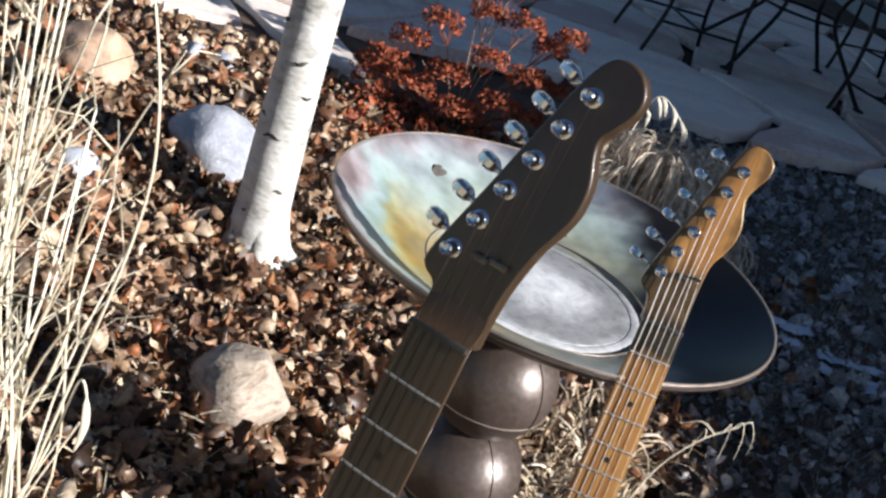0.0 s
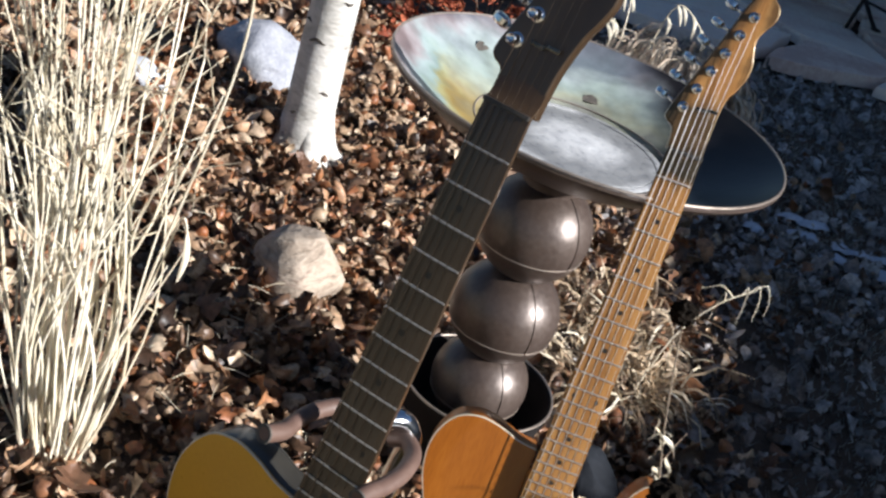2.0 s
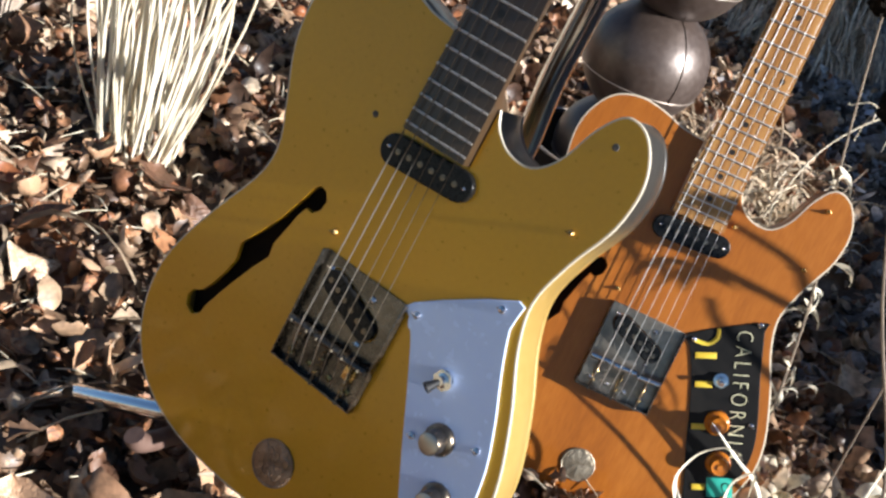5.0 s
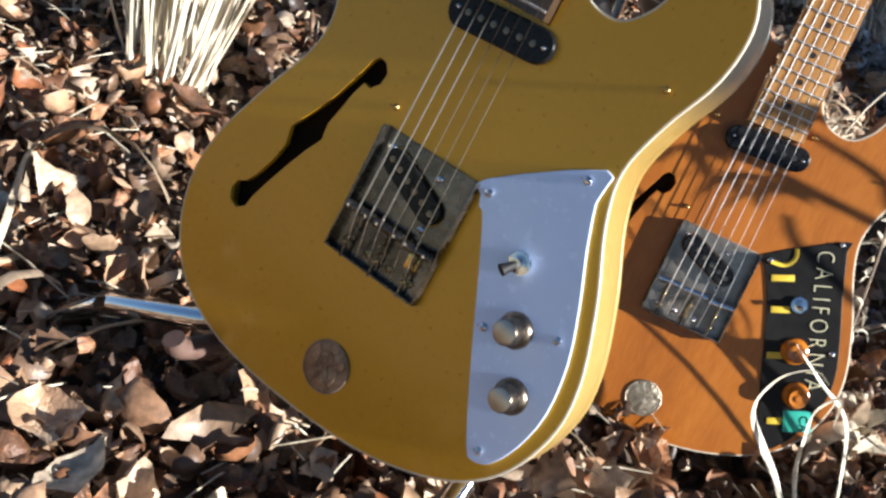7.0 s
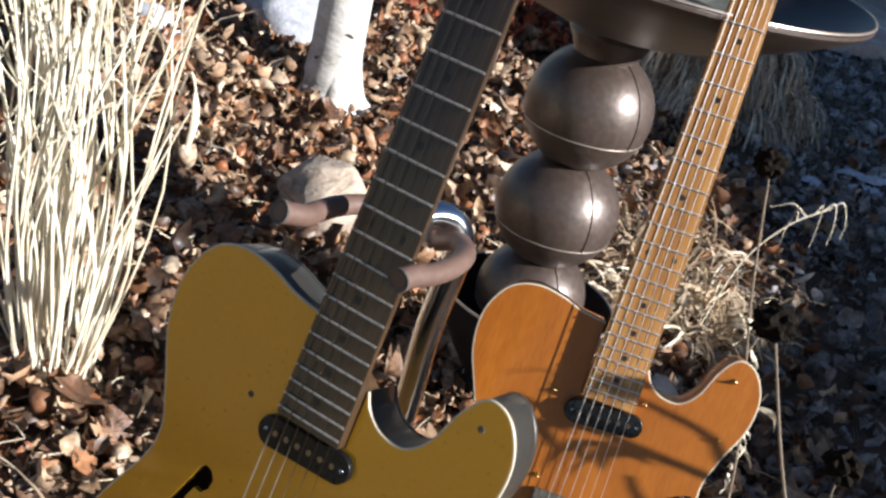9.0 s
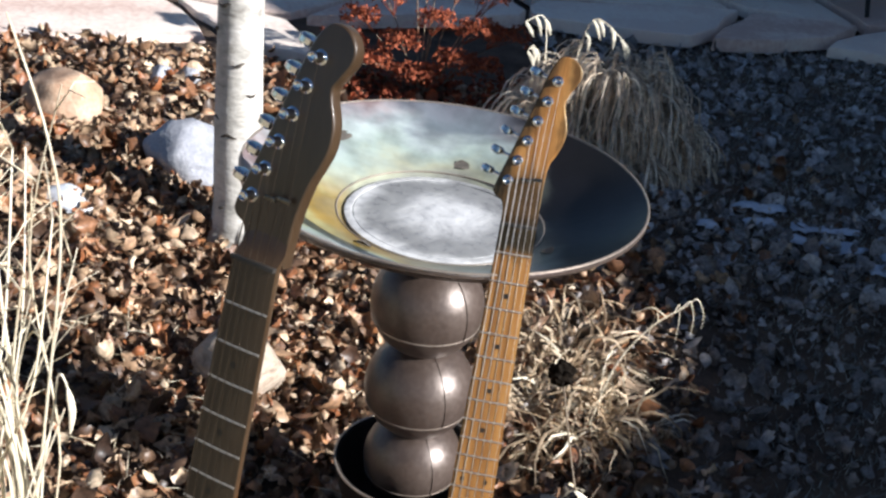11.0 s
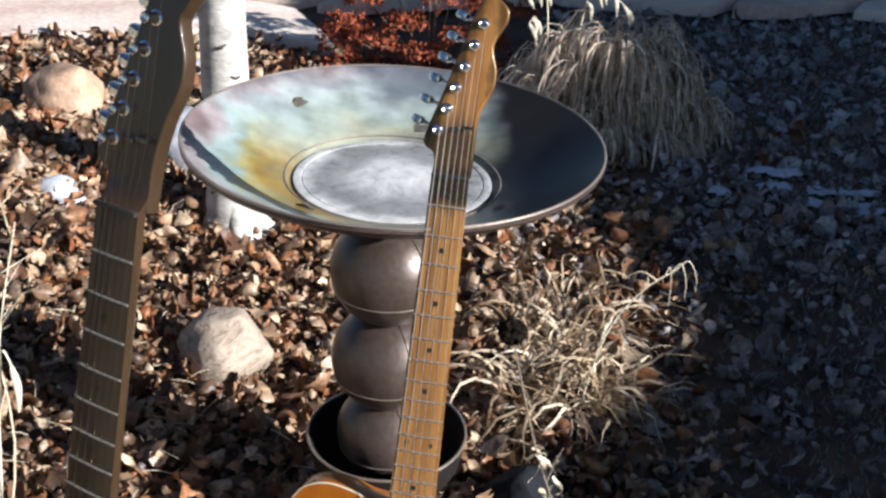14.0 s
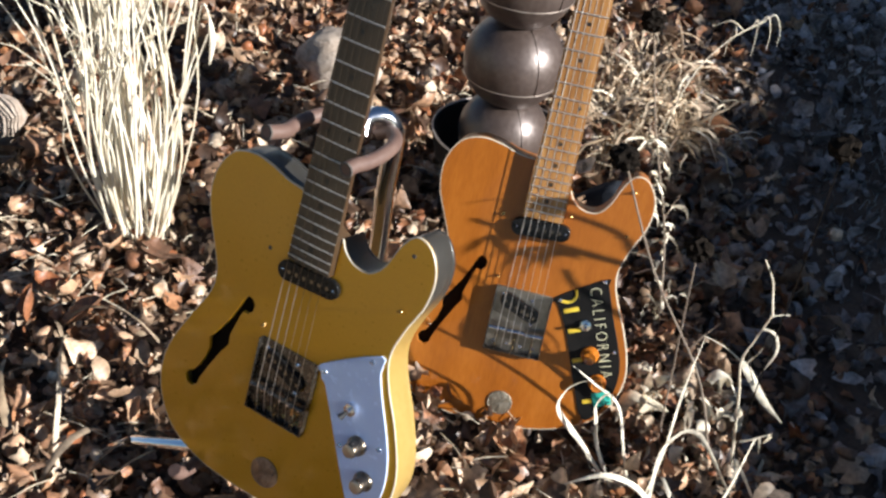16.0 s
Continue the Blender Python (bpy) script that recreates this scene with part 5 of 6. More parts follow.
def tuft(name, x, y, count, length, width, droop, spread, mat, label, seed, tilt=(0, 0), radius=0.08, twist=2.5, lift=0.0, wild=0.16):
    rnd = random.Random(seed)
    pieces = []
    for _ in range(count):
        a, r = rnd.uniform(0, 2 * math.pi), radius * math.sqrt(rnd.random())
        out = rnd.uniform(0.1, spread)
        way = (math.cos(a) * out + tilt[0], math.sin(a) * out + tilt[1], 1)
        L = length * rnd.uniform(0.45, 1.1)
        pieces.append(blade((r * math.cos(a), r * math.sin(a), -0.01 + lift * rnd.random()), way, L, width * rnd.uniform(0.6, 1.3), droop * rnd.uniform(0.5, 1.5), rnd.uniform(-twist, twist), rnd, wild=wild))
    ob = part(name, joined(pieces), mat)
    ob.matrix_basis = at(x, y, ground_height(x, y))
    return tagged(ob, label, "dry grass", kind="stuff")


def ribbon(line, width, turn=0.0):
    """A strap leaf along a line: a shallow channel that tapers to both ends and twists."""
    line = [Vector(p) for p in smooth_line(line, 6)]
    verts, faces = [], []
    n = len(line)
    for i, p in enumerate(line):
        d = (line[min(i + 1, n - 1)] - line[max(i - 1, 0)]).normalized()
        side = d.cross(Vector((0.35, -0.9, 0.25))).normalized()
        side = Matrix.Rotation(turn * i / n, 3, d) @ side
        f = i / (n - 1)
        w = width * min(1.0, 0.45 + 2.2 * f, 0.12 + 2.6 * (1 - f))
        fold = d.cross(side) * w * 0.4
        verts += [p - side * w + fold, p, p + side * w + fold]
    for i in range(n - 1):
        a = 3 * i
        faces += [(a, a + 1, a + 4, a + 3), (a + 1, a + 2, a + 5, a + 4)]
    return joined([(verts, faces)])


def grass_mound():
    """A mound of fine drooping grass: many hanging tufts, each combed its own way."""
    rnd = random.Random(41)
    x0, y0 = 0.85, 2.53
    pieces = []
    for _ in range(300):
        a, r = rnd.uniform(0, 2 * math.pi), math.sqrt(rnd.random())
        cx, cy = 0.31 * r * math.cos(a), 0.21 * r * math.sin(a)
        cz = 0.31 * (1 - r ** 3) * rnd.uniform(0.25, 1.10)
        comb = Vector((cx * 3.0 + rnd.gauss(0, 0.75), cy * 3.0 + rnd.gauss(0, 0.7) - 0.25, rnd.uniform(0.9, 1.6)))
        for _ in range(20):
            way = comb + Vector((rnd.gauss(0, 0.28), rnd.gauss(0, 0.28), rnd.gauss(0, 0.2)))
            base = (cx + rnd.gauss(0, 0.016), cy + rnd.gauss(0, 0.016), cz + rnd.gauss(0, 0.012))
            pieces.append(blade(base, way, rnd.uniform(0.13, 0.27), rnd.uniform(0.0024, 0.0046), rnd.uniform(8, 13), rnd.uniform(-2.5, 2.5), rnd, n=8, wild=0.34))
    ob = part("ornamental_grass", joined(pieces), GREY_BLADE)
    ob.matrix_basis = at(x0, y0, ground_height(x0, y0))
    tagged(ob, "mound of drooping grey-tan ornamental grass in shade", "dry grass", kind="stuff")


def grass_plume(label, x, y, z, dx, dz, hang, count, seed):
    """A bleached plume that arches over the mound and hangs its tips in the sun."""
    rnd = random.Random(seed)
    g = ground_height(x, y)
    c = thing("grass_plume", at(x, y, g), label, "dry grass", "sunlit grass plumes")
    line = smooth_line([(0, 0, 0), (dx * 0.1, 0, (z - g) * 0.6), (dx * 0.35, -0.01, z - g), (dx, -0.02, z - g + dz)], 6)
    part("stalk", tube(line, list(np.linspace(0.0030, 0.0016, len(line))), 5), STEM, c)
    for k in range(count):
        p = line[-1 - int(k * 10 / count)]
        drop = [p, (p[0] + 0.012, p[1] - 0.01, p[2] - 0.3 * hang), (p[0] + 0.014 + rnd.gauss(0, 0.006), p[1] - 0.015, p[2] - hang * rnd.uniform(0.7, 1.1))]
        part("tip", ribbon(drop, 0.0052, 0.6), STRAW, c)


grass_mound()
grass_plume("bleached drooping plume over the grass mound, in sun", 0.72, 2.50, 0.44, 0.15, -0.055, 0.060, 6, 51)
grass_plume("short bleached plume beside the grass mound, in sun", 0.66, 2.50, 0.43, -0.085, -0.01, 0.055, 3, 55)
grass_plume("low bleached plume behind the bird bath, in sun", 0.62, 2.49, 0.345, -0.03, -0.01, 0.050, 3, 56)
tuft("dry_grass_tuft", 0.58, 1.16, 400, 0.27, 0.0033, 4.5, 0.9, DRY_BLADE, "tangled curling dry grass tuft beside the bird bath", 43, radius=0.11, wild=0.52)
tuft("dry_grass_tuft", 0.66, 1.20, 130, 0.26, 0.0032, 5.0, 1.0, STRAW, "sunlit tangle of pale dry grass blades", 44, radius=0.10, wild=0.52)
tuft("dry_grass_tuft", 0.61, 1.40, 240, 0.27, 0.0032, 4.0, 0.8, DRY_BLADE, "thin dry grass behind the bird bath", 45, radius=0.11, wild=0.5)
tuft("strap_leaves", 0.50, 0.10, 22, 0.20, 0.0046, 4.2, 1.2, STRAW, "bleached strap leaves curling before the amber guitar", 46, radius=0.07, wild=0.26)
tuft("strap_leaves", 0.61, 0.06, 34, 0.22, 0.0046, 4.2, 1.2, STRAW, "bleached strap leaves on the leaf litter", 47, radius=0.09, wild=0.26)
tuft("strap_leaves", -0.29, 0.13, 16, 0.27, 0.0070, 6.0, 1.5, DRY_BLADE, "flattened pale strap leaves beside the gold guitar", 48, tilt=(-0.4, 0), radius=0.07)
tuft("strap_leaves", -0.34, 0.03, 14, 0.30, 0.0058, 5.0, 1.5, DRY_BLADE, "flattened dry strap leaves on the leaf litter", 49, tilt=(-0.3, 0.2), radius=0.08)
tuft("strap_leaves", -0.18, 0.30, 9, 0.26, 0.0048, 4.6, 1.4, DRY_BLADE, "dry strap leaves behind the guitar stand", 50, radius=0.06)


def curl_plant():
    """A dry stalk with drooping claw-like tips, out in the light."""
    x, y = 0.62, 1.10
    c = thing("dry_stalk", at(x, y, ground_height(x, y)), "dry stalk ending in drooping claw-like tips", "dry plant")
    z = -ground_height(x, y)
    main = smooth_line([(0, 0, 0), (0.04, 0.02, z + 0.12), (0.10, 0.04, z + 0.205), (0.165, 0.06, z + 0.245)], 5)
    part("stalk", tube(main, list(np.linspace(0.0022, 0.0012, len(main))), 5), STEM, c)
    for k, (dx, dz) in enumerate(((0.04, -0.05), (0.03, -0.06), (0.015, -0.065), (-0.06, 0.005), (-0.01, -0.05))):
        b = Vector(main[-1 - k])
        part("tip", tube(smooth_line([tuple(b), tuple(b + Vector((dx * 0.5, 0, 0.018))), tuple(b + Vector((dx, 0.005, dz * 0.35))), tuple(b + Vector((dx * 1.05, 0.005, dz)))], 5), list(np.linspace(0.0016, 0.0006, 16)), 5), STEM, c)


curl_plant()


def cone_flower(x, y, top, bend, label, branches=(), thick=1.0, leafy=0):
    """A spent coneflower: thin stalk under a dark bristling head."""
    g = ground_height(x, y)
    c = thing("spent_coneflower", at(x, y, g), label, "dry plant", "spent coneflowers")
    h = top - g
    line = smooth_line([(0, 0, -0.01), (bend * 0.25, 0.01, h * 0.35), (bend * 0.7, 0.0, h * 0.7), (bend, 0, h)], 6)
    part("stalk", tube(line, list(np.linspace(0.0019 * thick, 0.0011 * thick, len(line))), 6), TWIG if thick > 0.6 else SEED_DARK, c)
    bm = bmesh.new()
    bmesh.ops.create_icosphere(bm, subdivisions=3, radius=0.0155)
    rnd = random.Random(int(x * 1000))
    for v in bm.verts:
        v.co *= rnd.uniform(0.75, 1.35)
        v.co.z *= 0.9
    petals = []
    for k in range(7):
        a = 2 * math.pi * k / 7 + rnd.uniform(-0.2, 0.2)
        petals.append(blade((0.010 * math.cos(a), 0.010 * math.sin(a), -0.004), (math.cos(a), math.sin(a), -0.9), rnd.uniform(0.012, 0.024), 0.0012, 3.5, 1.5, rnd, n=5, wild=0.3))
    part("petals", joined(petals), SEED_DARK, c, "shrivelled dark petals", at(*line[-1]))
    part("seed_head", bm, SEED_DARK, c, "dark bristling seed head", at(*line[-1]))
    if leafy:
        bits = []
        for _ in range(leafy):
            f = rnd.uniform(0.10, 0.66)
            b = Vector(line[int(f * (len(line) - 1))]) + Vector((rnd.gauss(0, 0.012), rnd.gauss(0, 0.012), rnd.gauss(0, 0.015)))
            bits.append(blade(b, (rnd.uniform(-1, 1), rnd.uniform(-1, 1), rnd.uniform(-0.8, 0.8)), rnd.uniform(0.018, 0.045), rnd.uniform(0.0015, 0.0042), 3.0, 2.5, rnd, n=6, wild=0.5))
        part("withered_leaves", joined(bits), STRAW, c, "curled withered leaves up the stalk")
    for s, dx, dy, dz in branches:
        b = Vector(line[int(s * (len(line) - 1))])
        part("side_twig", tube([b, b + Vector((dx * 0.5, dy * 0.5, dz * 0.6)), b + Vector((dx, dy, dz))], [0.0014, 0.0011, 0.0006], 5), TWIG, c)


cone_flower(0.615, 0.165, 0.520, -0.01, "tall spent coneflower with a dark seed head", (), 0.55)
cone_flower(0.565, 0.51, 0.497, -0.133, "spent coneflower with withered leaves beside the amber guitar", ((0.6, 0.02, 0.01, 0.05), (0.4, 0.015, 0, 0.05)), 1.0, 46)
cone_flower(0.60, 0.17, 0.472, -0.235, "spent coneflower stalk leaning over the amber guitar", ((0.45, 0.03, 0.0, 0.05),))
cone_flower(0.520, 0.205, 0.334, -0.030, "low spent coneflower over the heaped leaves", (), 0.8)
tuft("curled_leaves", 0.56, 0.27, 70, 0.09, 0.0085, 9.0, 1.3, STRAW, "pale curled leaves heaped beside the amber guitar", 52, radius=0.08, lift=0.12, twist=3.5, wild=0.5)


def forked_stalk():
    """A dead forked stalk with withered leaves, added mostly out of view to throw shadows on the amber guitar."""
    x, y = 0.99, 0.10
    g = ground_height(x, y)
    c = thing("forked_stalk", at(x, y, g), "dead brown forked stalk added mostly out of view to shadow the amber guitar", "dry plant")
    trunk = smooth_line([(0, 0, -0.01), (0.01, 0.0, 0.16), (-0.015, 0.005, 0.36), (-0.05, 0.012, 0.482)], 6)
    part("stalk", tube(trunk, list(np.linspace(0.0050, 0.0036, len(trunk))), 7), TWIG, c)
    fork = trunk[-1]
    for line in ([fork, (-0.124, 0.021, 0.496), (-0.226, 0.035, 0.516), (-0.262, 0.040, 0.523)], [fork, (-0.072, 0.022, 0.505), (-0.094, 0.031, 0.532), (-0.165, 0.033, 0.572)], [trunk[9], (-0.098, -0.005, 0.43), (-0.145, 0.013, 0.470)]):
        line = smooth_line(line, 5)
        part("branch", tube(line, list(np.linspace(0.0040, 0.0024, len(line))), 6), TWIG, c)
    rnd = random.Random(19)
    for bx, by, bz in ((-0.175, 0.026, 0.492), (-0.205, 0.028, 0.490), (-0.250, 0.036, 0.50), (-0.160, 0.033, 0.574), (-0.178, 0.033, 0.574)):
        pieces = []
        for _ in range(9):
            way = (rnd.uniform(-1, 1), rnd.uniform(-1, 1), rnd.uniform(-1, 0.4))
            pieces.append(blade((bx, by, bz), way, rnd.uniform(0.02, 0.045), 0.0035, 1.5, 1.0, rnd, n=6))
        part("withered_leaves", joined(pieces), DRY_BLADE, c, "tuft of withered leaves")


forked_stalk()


def pale_branch():
    """A bleached forked stem standing before the shade, with a strap hanging from its knot."""
    c = thing("bleached_stem", at(0.628, 0.18, ground_height(0.628, 0.18)), "bleached forked stem with curling pale leaves", "dry plant")
    back = c.matrix_basis.inverted()

    def shoot(name, points, thick, thin, label=""):
        line = [back @ Vector(p) for p in smooth_line(points, 6)]
        part(name, tube(line, list(np.linspace(thick, thin, len(line))), 6), STEM, c, label)

    shoot("stalk", [(0.628, 0.18, -0.06), (0.612, 0.18, 0.03), (0.595, 0.18, 0.12), (0.582, 0.18, 0.180), (0.590, 0.18, 0.22), (0.600, 0.18, 0.262)], 0.0020, 0.0013)
    shoot("branch", [(0.600, 0.18, 0.262), (0.592, 0.18, 0.290), (0.585, 0.18, 0.315), (0.567, 0.18, 0.346)], 0.0015, 0.0010, "pale tip of the stem")
    shoot("branch", [(0.600, 0.18, 0.260), (0.612, 0.18, 0.264), (0.622, 0.18, 0.265)], 0.0010, 0.0007)
    shoot("branch", [(0.584, 0.18, 0.178), (0.560, 0.19, 0.192), (0.530, 0.20, 0.20)], 0.0012, 0.0007)
    shoot("branch", [(0.588, 0.18, 0.176), (0.598, 0.18, 0.192), (0.604, 0.18, 0.206)], 0.0008, 0.0005)
    for points, width, label in (([(0.595, 0.18, 0.238), (0.612, 0.178, 0.232), (0.621, 0.176, 0.205), (0.610, 0.175, 0.165)], 0.0022, "thin curling leaf"),
                                 ([(0.584, 0.18, 0.180), (0.600, 0.178, 0.158), (0.630, 0.176, 0.115), (0.664, 0.175, 0.082)], 0.0058, "broad pale strap hanging from the stem"),
                                 ([(0.610, 0.18, 0.03), (0.630, 0.17, 0.048), (0.648, 0.16, 0.072), (0.640, 0.155, 0.060)], 0.0042, "pale curled strap")):
        part("strap", ribbon([tuple(back @ Vector(p)) for p in points], width, 0.8), STRAW, c, label)


pale_branch()


def strap_plant():
    """Bleached straps and stalks that rise from one root before the amber guitar's corner."""
    x, y = 0.48, 0.155
    c = thing("strap_plant", at(x, y, ground_height(x, y)), "bleached strap leaves arching before the amber guitar's corner", "dry plant")
    back = c.matrix_basis.inverted()
    for points, width, turn in (([(0.480, 0.155, -0.06), (0.459, 0.160, 0.010), (0.442, 0.185, 0.070), (0.405, 0.195, 0.097), (0.370, 0.200, 0.122)], 0.0020, 0.3),
                                ([(0.450, 0.160, -0.06), (0.405, 0.172, 0.000), (0.387, 0.180, 0.019), (0.370, 0.186, 0.038), (0.362, 0.186, 0.054), (0.361, 0.186, 0.070), (0.370, 0.186, 0.094), (0.391, 0.186, 0.109), (0.410, 0.188, 0.100)], 0.0046, 1.2),
                                ([(0.455, 0.150, -0.06), (0.425, 0.175, 0.000), (0.418, 0.186, 0.038), (0.412, 0.186, 0.067), (0.419, 0.186, 0.084), (0.427, 0.186, 0.089), (0.432, 0.184, 0.063)], 0.0042, 1.6),
                                ([(0.500, 0.110, -0.06), (0.492, 0.105, 0.06), (0.506, 0.100, 0.112), (0.526, 0.100, 0.116), (0.550, 0.100, 0.088), (0.602, 0.100, 0.004)], 0.0050, 1.0),
                                ([(0.490, 0.120, -0.06), (0.500, 0.12, 0.05), (0.505, 0.135, 0.15), (0.515, 0.150, 0.235)], 0.0024, 0.4),
                                ([(0.520, 0.090, -0.05), (0.470, 0.085, 0.02), (0.420, 0.08, 0.045), (0.370, 0.08, 0.02)], 0.0038, 1.4),
                                ([(0.575, 0.085, -0.05), (0.592, 0.09, 0.04), (0.604, 0.10, 0.12), (0.618, 0.11, 0.085)], 0.0036, 1.0)):
        part("strap", ribbon([tuple(back @ Vector(p)) for p in points], width, turn), STRAW, c)


strap_plant()


def sedum():
    """Dried stonecrop: branching stalks under flat rust-red seed heads."""
    x, y = 0.30, 2.98
    g = ground_height(x, y)
    c = thing("dried_sedum", at(x, y, g), "dried sedum with flat rust-red seed heads", "dry plant")
    rnd = random.Random(61)
    heads = [(-0.22, 0.02, 0.26), (-0.30, 0, 0.14), (-0.14, -0.06, 0.36), (-0.05, 0.02, 0.47), (0.04, 0.0, 0.52), (0.12, -0.02, 0.42), (0.22, 0.03, 0.36), (0.17, -0.08, 0.27), (0.03, -0.10, 0.30), (-0.08, -0.10, 0.22), (0.28, -0.02, 0.24),
             (-0.18, -0.12, 0.16), (0.10, -0.14, 0.18), (0.0, 0.06, 0.40), (0.27, 0.0, 0.41), (-0.02, -0.16, 0.13), (0.20, -0.12, 0.16), (-0.27, -0.06, 0.20)]
    for hx, hy, hz in heads:
        line = smooth_line([(hx * 0.15, hy * 0.15, -0.01), (hx * 0.45, hy * 0.4, hz * 0.5), (hx * 0.92, hy, hz * 0.93)], 5)
        stalk = part("stalk", tube(line, list(np.linspace(0.0032, 0.0018, len(line))), 5), TWIG, c)
        grains = []
        R = rnd.uniform(0.055, 0.085)
        for _ in range(330):
            a, r = rnd.uniform(0, 2 * math.pi), R * math.sqrt(rnd.random())
            p = Vector((hx + r * math.cos(a), hy + r * math.sin(a), hz + 0.022 * (1 - (r / R) ** 2) + rnd.uniform(-0.012, 0.012) + 0.012 * math.sin(a * 3)))
            s = rnd.uniform(0.005, 0.0105)
            v = [p + Vector((rnd.uniform(-1, 1), rnd.uniform(-1, 1), rnd.uniform(-1, 1))).normalized() * s for _ in range(4)]
            grains.append((v, [(0, 1, 2), (0, 2, 3), (0, 3, 1), (1, 3, 2)]))
        for _ in range(7):
            a = rnd.uniform(0, 2 * math.pi)
            b = Vector(line[-3])
            grains.append(sweep([b, b.lerp(Vector((hx + 0.7 * R * math.cos(a), hy + 0.7 * R * math.sin(a), hz)), 1.0)], [0.0014, 0.0009], 4))
        part("seed_head", joined(grains), SEDUM, stalk, "flat rust-red seed head")


sedum()


# ---- iron garden furniture on the patio ----
def iron_chair(place, label):
    c = thing("garden_chair", place, label, "chair", "iron garden chairs")
    r = 0.011
    for sx in (-0.23, 0.23):
        part("leg", tube(smooth_line([(sx, -0.22, 0.0), (sx * 0.95, -0.19, 0.22), (sx * 0.92, -0.20, 0.42)], 5), r, 8), IRON, c)
        part("leg", tube(smooth_line([(sx, 0.27, 0.0), (sx * 0.95, 0.21, 0.22), (sx * 0.92, 0.20, 0.42)], 5), r, 8), IRON, c)
        part("back_post", tube(smooth_line([(sx * 0.92, 0.20, 0.42), (sx * 0.9, 0.25, 0.66), (sx * 0.8, 0.30, 0.88)], 5), r, 8), IRON, c)
        part("armrest", tube(smooth_line([(sx * 0.92, 0.24, 0.64), (sx * 1.1, 0.0, 0.66), (sx * 1.12, -0.18, 0.63), (sx * 0.95, -0.19, 0.42)], 5), r, 8), IRON, c)
        part("stretcher", tube([(sx * 0.96, -0.19, 0.16), (sx * 0.96, 0.22, 0.16)], 0.007, 8), IRON, c)
    part("stretcher", tube([(-0.22, 0.0, 0.16), (0.22, 0.0, 0.16)], 0.007, 8), IRON, c)
    part("seat", slab(smooth_line([(-0.22, -0.22), (0.22, -0.22), (0.22, 0.21), (-0.22, 0.21)], 5, True), 0.42, 0.435, (), 0.004), IRON, c)
    part("top_rail", tube(smooth_line([(-0.184, 0.30, 0.88), (0, 0.31, 0.94), (0.184, 0.30, 0.88)], 6), r, 8), IRON, c)
    for k in range(5):
        x = -0.14 + 0.07 * k
        part("back_bar", tube(smooth_line([(x, 0.21, 0.43), (x * 1.1, 0.26, 0.66), (x, 0.305, 0.91)], 5), 0.006, 6), IRON, c)
    return c


def iron_table(place):
    c = thing("garden_table", place, "black wrought-iron garden table with splayed legs", "table")
    part("tabletop", lathe([(0, 0.70), (0.55, 0.70), (0.56, 0.705), (0.56, 0.72), (0.55, 0.725), (0, 0.725)], 48), IRON, c)
    for k in range(4):
        a = math.pi / 4 + k * math.pi / 2
        pts = [(0.52, 0.0), (0.40, 0.12), (0.20, 0.36), (0.30, 0.60), (0.45, 0.70)]
        part("leg", tube(smooth_line([(r * math.cos(a), r * math.sin(a), z) for r, z in pts], 5), 0.012, 8), IRON, c)
        part("foot", lathe([(0, 0), (0.03, 0), (0.03, 0.006), (0.014, 0.014), (0, 0.016)], 16), IRON, c, place=at(0.52 * math.cos(a), 0.52 * math.sin(a), 0))
    part("shelf_ring", tube([(0.22 * math.cos(a), 0.22 * math.sin(a), 0.34) for a in np.linspace(0, 2 * math.pi, 33)], 0.008, 6), IRON, c)


TOP_Z = PATIO_Z + 0.006
iron_table(at(2.05, 5.35, TOP_Z))
first_chair = iron_chair(pose(1.42, 5.05, TOP_Z, 0, 0, 100), "black wrought-iron garden chair with arms on the patio")
copy_thing(first_chair, pose(2.50, 4.72, TOP_Z, 0, 0, 205))
copy_thing(first_chair, pose(2.85, 5.85, TOP_Z, 0, 0, -60))


# ---- leaf litter, lawn, snow ----
def leaf_shapes():
    """Dry leaves as rows of half-widths, each with its fold across and its curl along."""
    return [
        ([0.02, 0.20, 0.36, 0.42, 0.38, 0.24, 0.02], 0.5, 0.9),
        ([0.02, 0.16, 0.27, 0.31, 0.27, 0.16, 0.02], 1.0, 1.9),
        ([0.03, 0.24, 0.33, 0.34, 0.28, 0.18, 0.03], 1.6, 2.2),
        ([0.03, 0.22, 0.46, 0.24, 0.48, 0.22, 0.04], 0.7, -1.3),
        ([0.02, 0.28, 0.44, 0.40, 0.26, 0.12, 0.02], 1.3, 2.6),
        ([0.05, 0.42, 0.52, 0.22, 0.40, 0.16, 0.03], 0.6, 1.5),
    ]


